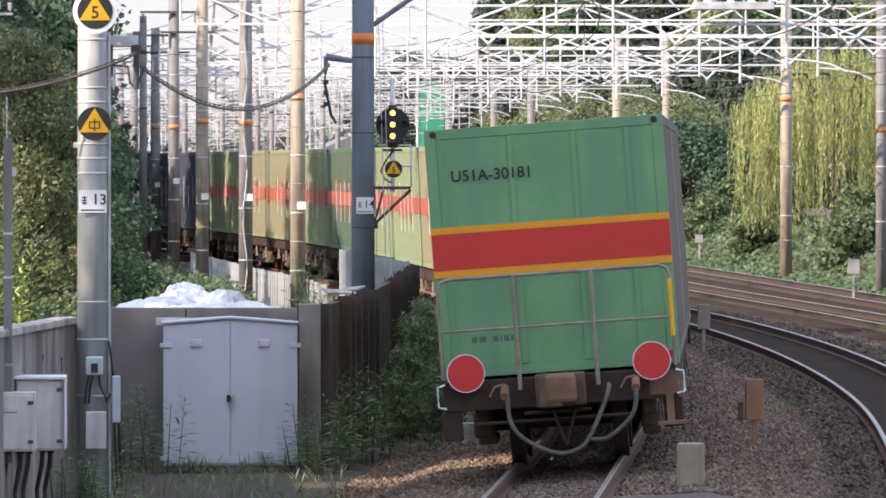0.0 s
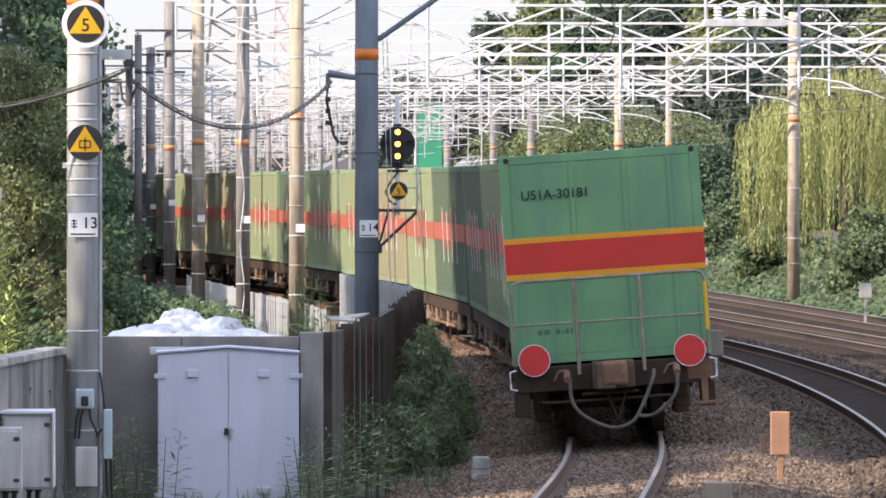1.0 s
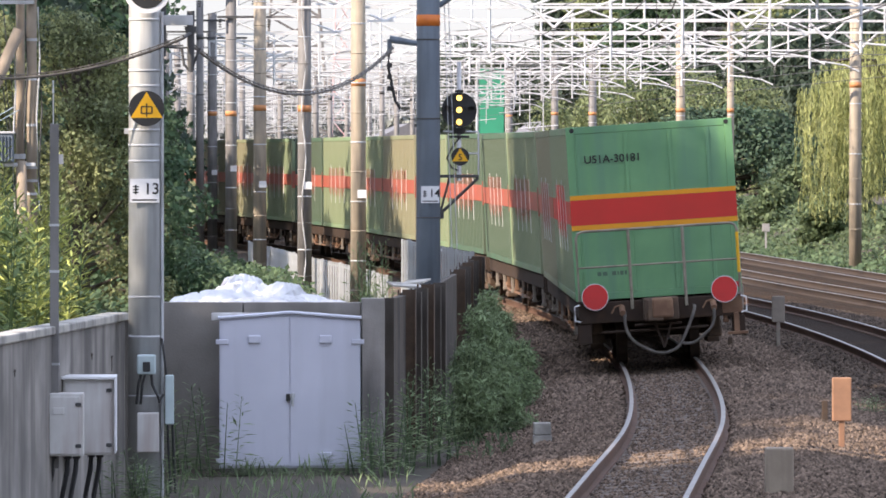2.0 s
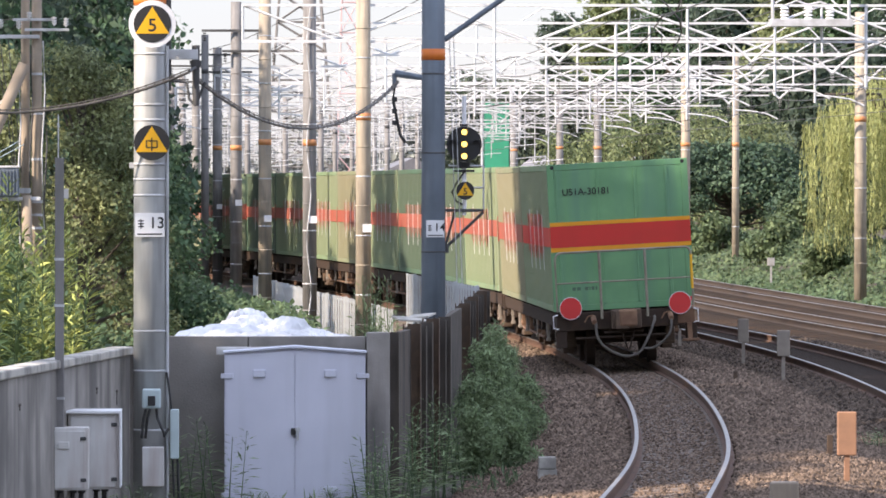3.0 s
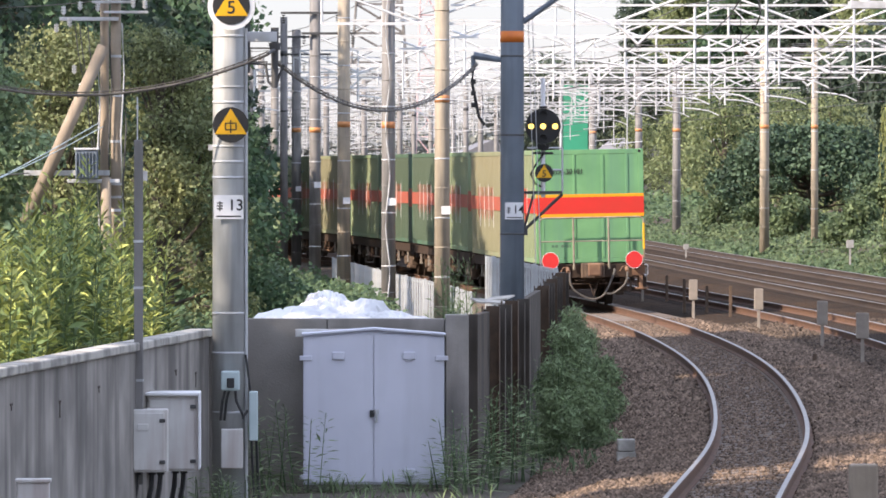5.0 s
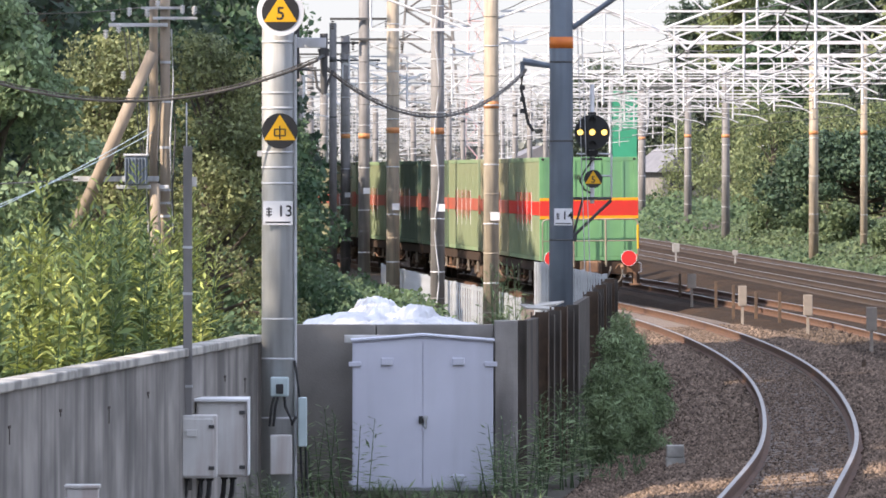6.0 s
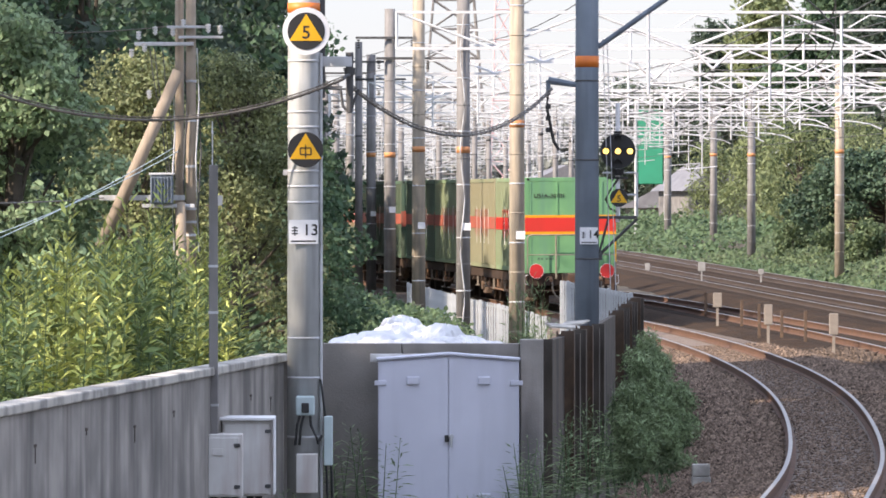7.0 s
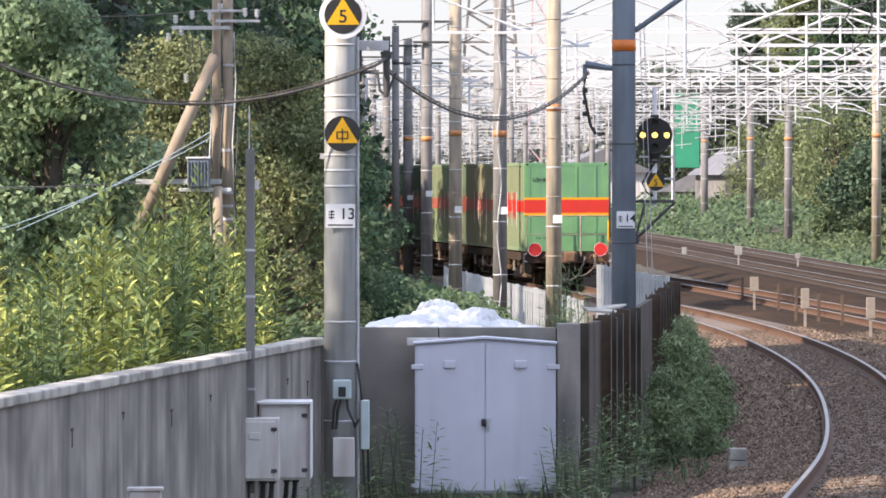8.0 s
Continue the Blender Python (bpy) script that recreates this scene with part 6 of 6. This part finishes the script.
        for x in (-0.58, 0.78):
            bm = bmesh.new()
            rod(bm, (x, -0.12, 0.88), (x, -0.34, 0.8), 0.045, None, 10)
            tube(bm, [(x, -0.15, 0.92), (x - 0.1, -0.16, 0.9), (x - 0.16, -0.16, 0.8)], 0.014)
            part("angle_cock", bm, RUST_LIGHT, g)
        for s in (-1, 1):
            bm = bmesh.new()
            tube(bm, [(s * 1.2, -0.03, 0.95), (s * 1.28, -0.04, 0.93), (s * 1.28, -0.04, 0.72), (s * 1.2, -0.03, 0.70)], 0.014)
            part("grab_iron", bm, WHITE, g, "white grab iron")
        bm = bmesh.new()
        box(bm, 0.92, 1.22, -0.012, -0.001, 0.7, 0.95, 0.004)
        box(bm, 1.08, 1.16, -0.06, 0.0, 0.42, 0.7, 0.006)
        box(bm, 0.98, 1.28, -0.12, 0.05, 0.38, 0.42, 0.006)
        part("step", bm, RUST_LIGHT, g, "ochre step iron")
        bm = bmesh.new()
        for s in (-1, 1):
            box(bm, s * 1.15 - 0.1, s * 1.15 + 0.1, 0.02, 0.12, 0.36, 0.66, 0.01)
        rod(bm, (-0.9, 0.0, 0.52), (0.7, 0.0, 0.52), 0.02)
        rod(bm, (-0.4, -0.02, 0.6), (0.3, -0.02, 0.6), 0.02)
        rod(bm, (-0.1, -0.1, 0.62), (0.02, -0.1, 0.25), 0.016)
        rod(bm, (0.14, -0.1, 0.62), (0.02, -0.1, 0.25), 0.016)
        part("brake_rigging", bm, WAGON, g)
        bm = bmesh.new()
        box(bm, 1.14, 1.22, -0.03, 0.05, 1.08, 1.16, 0.01)
        part("tail_lamp", bm, RED_DISC, g, "small red lamp")
    return g, wheels


CARS = 9
TRAIN = []
for i in range(CARS):
    g, wheels = wagon(i == 0)
    boxes = []
    for j in range(2):
        first = i == 0 and j == 0
        paint = CONTAINER_BLUE if i >= 7 else GREEN_OLD if first else (GREEN_OLD, GREEN_DARK, GREEN_OLD, GREEN_TAN)[(i * 2 + j * 3 + i // 2) % 4]
        red = paint if i >= 7 else RED if first else RED_OLD
        word = {"container_blue": "dark blue", "container_green_dark": "dark green", "container_green_tan": "tan-stained green"}.get(paint.name, "bright green" if first else "faded green")
        boxes.append(container(paint, red, ORANGE_YELLOW if first else red, first, word + (" steel freight container on a flat wagon" if i >= 7 else " steel freight container with red band on a flat wagon")))
    TRAIN.append((g, wheels, boxes))


# ---- motion ----
REAR = spline([(0.0, 60.8), (0.1, 62.0), (0.5, 68.3), (1.0, 77.0), (1.5, 84.5), (3.0, 109.5), (3.5, 118.0), (4.0, 126.5), (4.5, 135.0), (6.0, 156.0), (6.5, 162.5), (7.0, 169.0), (7.5, 175.5), (8.0, 182.0)])


def along(y, d):
    """The y that lies d metres further along the first track."""
    n = max(1, int(abs(d) / 2))
    for _ in range(n):
        y += d / n / math.hypot(1, slope(PATH_1, y))
    return y


def car_pose(y0):
    """A wagon whose rear beam is at y0 stands with its two bogies on the track."""
    ya, yb = along(y0, 2.9), along(y0, 16.7)
    a, b = Vector((PATH_1(ya), ya, 0)), Vector((PATH_1(yb), yb, 0))
    d = (b - a).normalized()
    o = a - d * 2.9
    return pose(o.x, o.y, 0.03, 0, -CANT((ya + yb) / 2 - 4), -math.degrees(math.atan2(d.x, d.y)))


def motions():
    times = [k / 10 for k in range(81)]
    for i, (g, wheels, boxes) in enumerate(TRAIN):
        rows = [(t, car_pose(along(REAR(t), i * PITCH))) for t in times]
        walk(g, rows)
        for j, c in enumerate(boxes):
            walk(c, [(t, m @ Matrix.Translation((0, 0.24 + j * (C_L + 0.3), DECK))) for t, m in rows])
        for w in wheels:
            base = w.matrix_basis.translation.copy()
            walk(w, [(k / 30, pose(*base, -math.degrees((REAR(k / 30) - REAR(0)) / 0.43) % 360)) for k in range(241)])
    walk(lamp_row, [(0, pose(0, 0, LAMP_Z)), (3.3, pose(0, 0, LAMP_Z)), (3.5, pose(0, 0, LAMP_Z, 0, 45)), (3.8, pose(0, 0, LAMP_Z, 0, 60)), (4.0, pose(0, 0, LAMP_Z, 0, 90)), (8, pose(0, 0, LAMP_Z, 0, 90))])

# ---- sleepers and stones, last ----
def lay_sleepers():
    bm = bmesh.new()
    box(bm, -1.02, 1.02, -0.11, 0.11, -0.30, -0.149, 0.012)
    me = bpy.data.meshes.new("sleeper")
    bm.to_mesh(me)
    bm.free()
    me.materials.append(SLEEPER)
    # the darker copy carries the outer tracks' shade in its colour
    shaded = me.copy()
    shaded.materials.clear()
    shaded.materials.append(SLEEPER_SHADED)
    tracks = [o for o in scene.objects if o.name.startswith("railway_track")]
    for track, (path, y0, y1, step) in zip(tracks, ((PATH_1, 57, 190, 0.62), (PATH_2, 66, 200, 0.62), (PATH_3, 110, 260, 0.66), (PATH_4, 130, 280, 0.66))):
        y = y0
        while y < y1:
            a, c = math.atan(slope(path, y)), cant(path, y)
            ob = new("sleeper", me if path in (PATH_1,) else shaded)
            ob.parent = track
            ob.matrix_basis = pose(path(y), y, 0.57 * math.sin(radians(c)) - 0.003, 0, -c, -math.degrees(a))
            y += step


lay_sleepers()


def scatter_stones():
    """Loose ballast stones over the beds that lie nearest."""
    for path, y0, y1, n, ua, ub in ((PATH_1, 57, 84, 68000, -2.6, 2.9), (PATH_1, 84, 135, 44000, -2.6, 2.6), (PATH_2, 57, 135, 34000, -2.4, 2.4), (PATH_1, 57, 135, 15000, -0.47, 0.47)):
        inner = ub < 0.5
        y = rng.uniform(y0, y1, n)
        u = rng.uniform(ua, ub, n)
        r = rng.uniform(0.022, 0.042, n) * (0.6 if inner else 1.0 if y1 < 90 else 1.35)
        table = np.arange(y0, y1 + 1.0, 0.5)
        px = np.interp(y, table, [path(v) for v in table])
        pa = np.interp(y, table, [math.atan(slope(path, v)) for v in table])
        pc = np.interp(y, table, [cant(path, v) for v in table])
        keep = (np.abs(np.abs(u) - 0.566) > 0.09) & ((np.abs(u) > 0.5) | inner)
        z = np.maximum(np.array([bed_height(a, b) for a, b in zip(u, pc)]), -0.41) + r * (0.1 if inner else 0.25)
        c = np.stack([px + u * np.cos(pa), y - u * np.sin(pa), z], 1)[keep]
        r = r[keep]
        m = len(r)
        octa = np.array(((1, 0, 0), (-1, 0, 0), (0, 1, 0), (0, -1, 0), (0, 0, 1), (0, 0, -1)), float)
        v = octa[None] * r[:, None, None] * rng.uniform(0.6, 1.4, (m, 6, 1))
        th = rng.uniform(0, 6.28, m)
        co, si = np.cos(th)[:, None], np.sin(th)[:, None]
        x2, y2 = v[:, :, 0] * co - v[:, :, 1] * si, v[:, :, 0] * si + v[:, :, 1] * co
        tilt = rng.normal(0, 0.5, m)[:, None]
        v = np.stack([x2 + v[:, :, 2] * tilt, y2, v[:, :, 2] * 0.8], 2) + c[:, None, :]
        tri = np.array(((0, 2, 4), (2, 1, 4), (1, 3, 4), (3, 0, 4), (2, 0, 5), (1, 2, 5), (3, 1, 5), (0, 3, 5)))
        f = (tri[None] + (np.arange(m) * 6)[:, None, None]).reshape(-1, 3)
        me = bpy.data.meshes.new("ballast_stones")
        me.vertices.add(m * 6), me.loops.add(f.size), me.polygons.add(len(f))
        me.vertices.foreach_set("co", v.ravel())
        me.polygons.foreach_set("loop_start", np.arange(len(f)) * 3)
        me.loops.foreach_set("vertex_index", f.ravel().astype(np.int32))
        me.update(calc_edges=True)
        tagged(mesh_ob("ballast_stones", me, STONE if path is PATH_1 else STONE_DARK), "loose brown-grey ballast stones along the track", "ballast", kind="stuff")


scatter_stones()

motions()
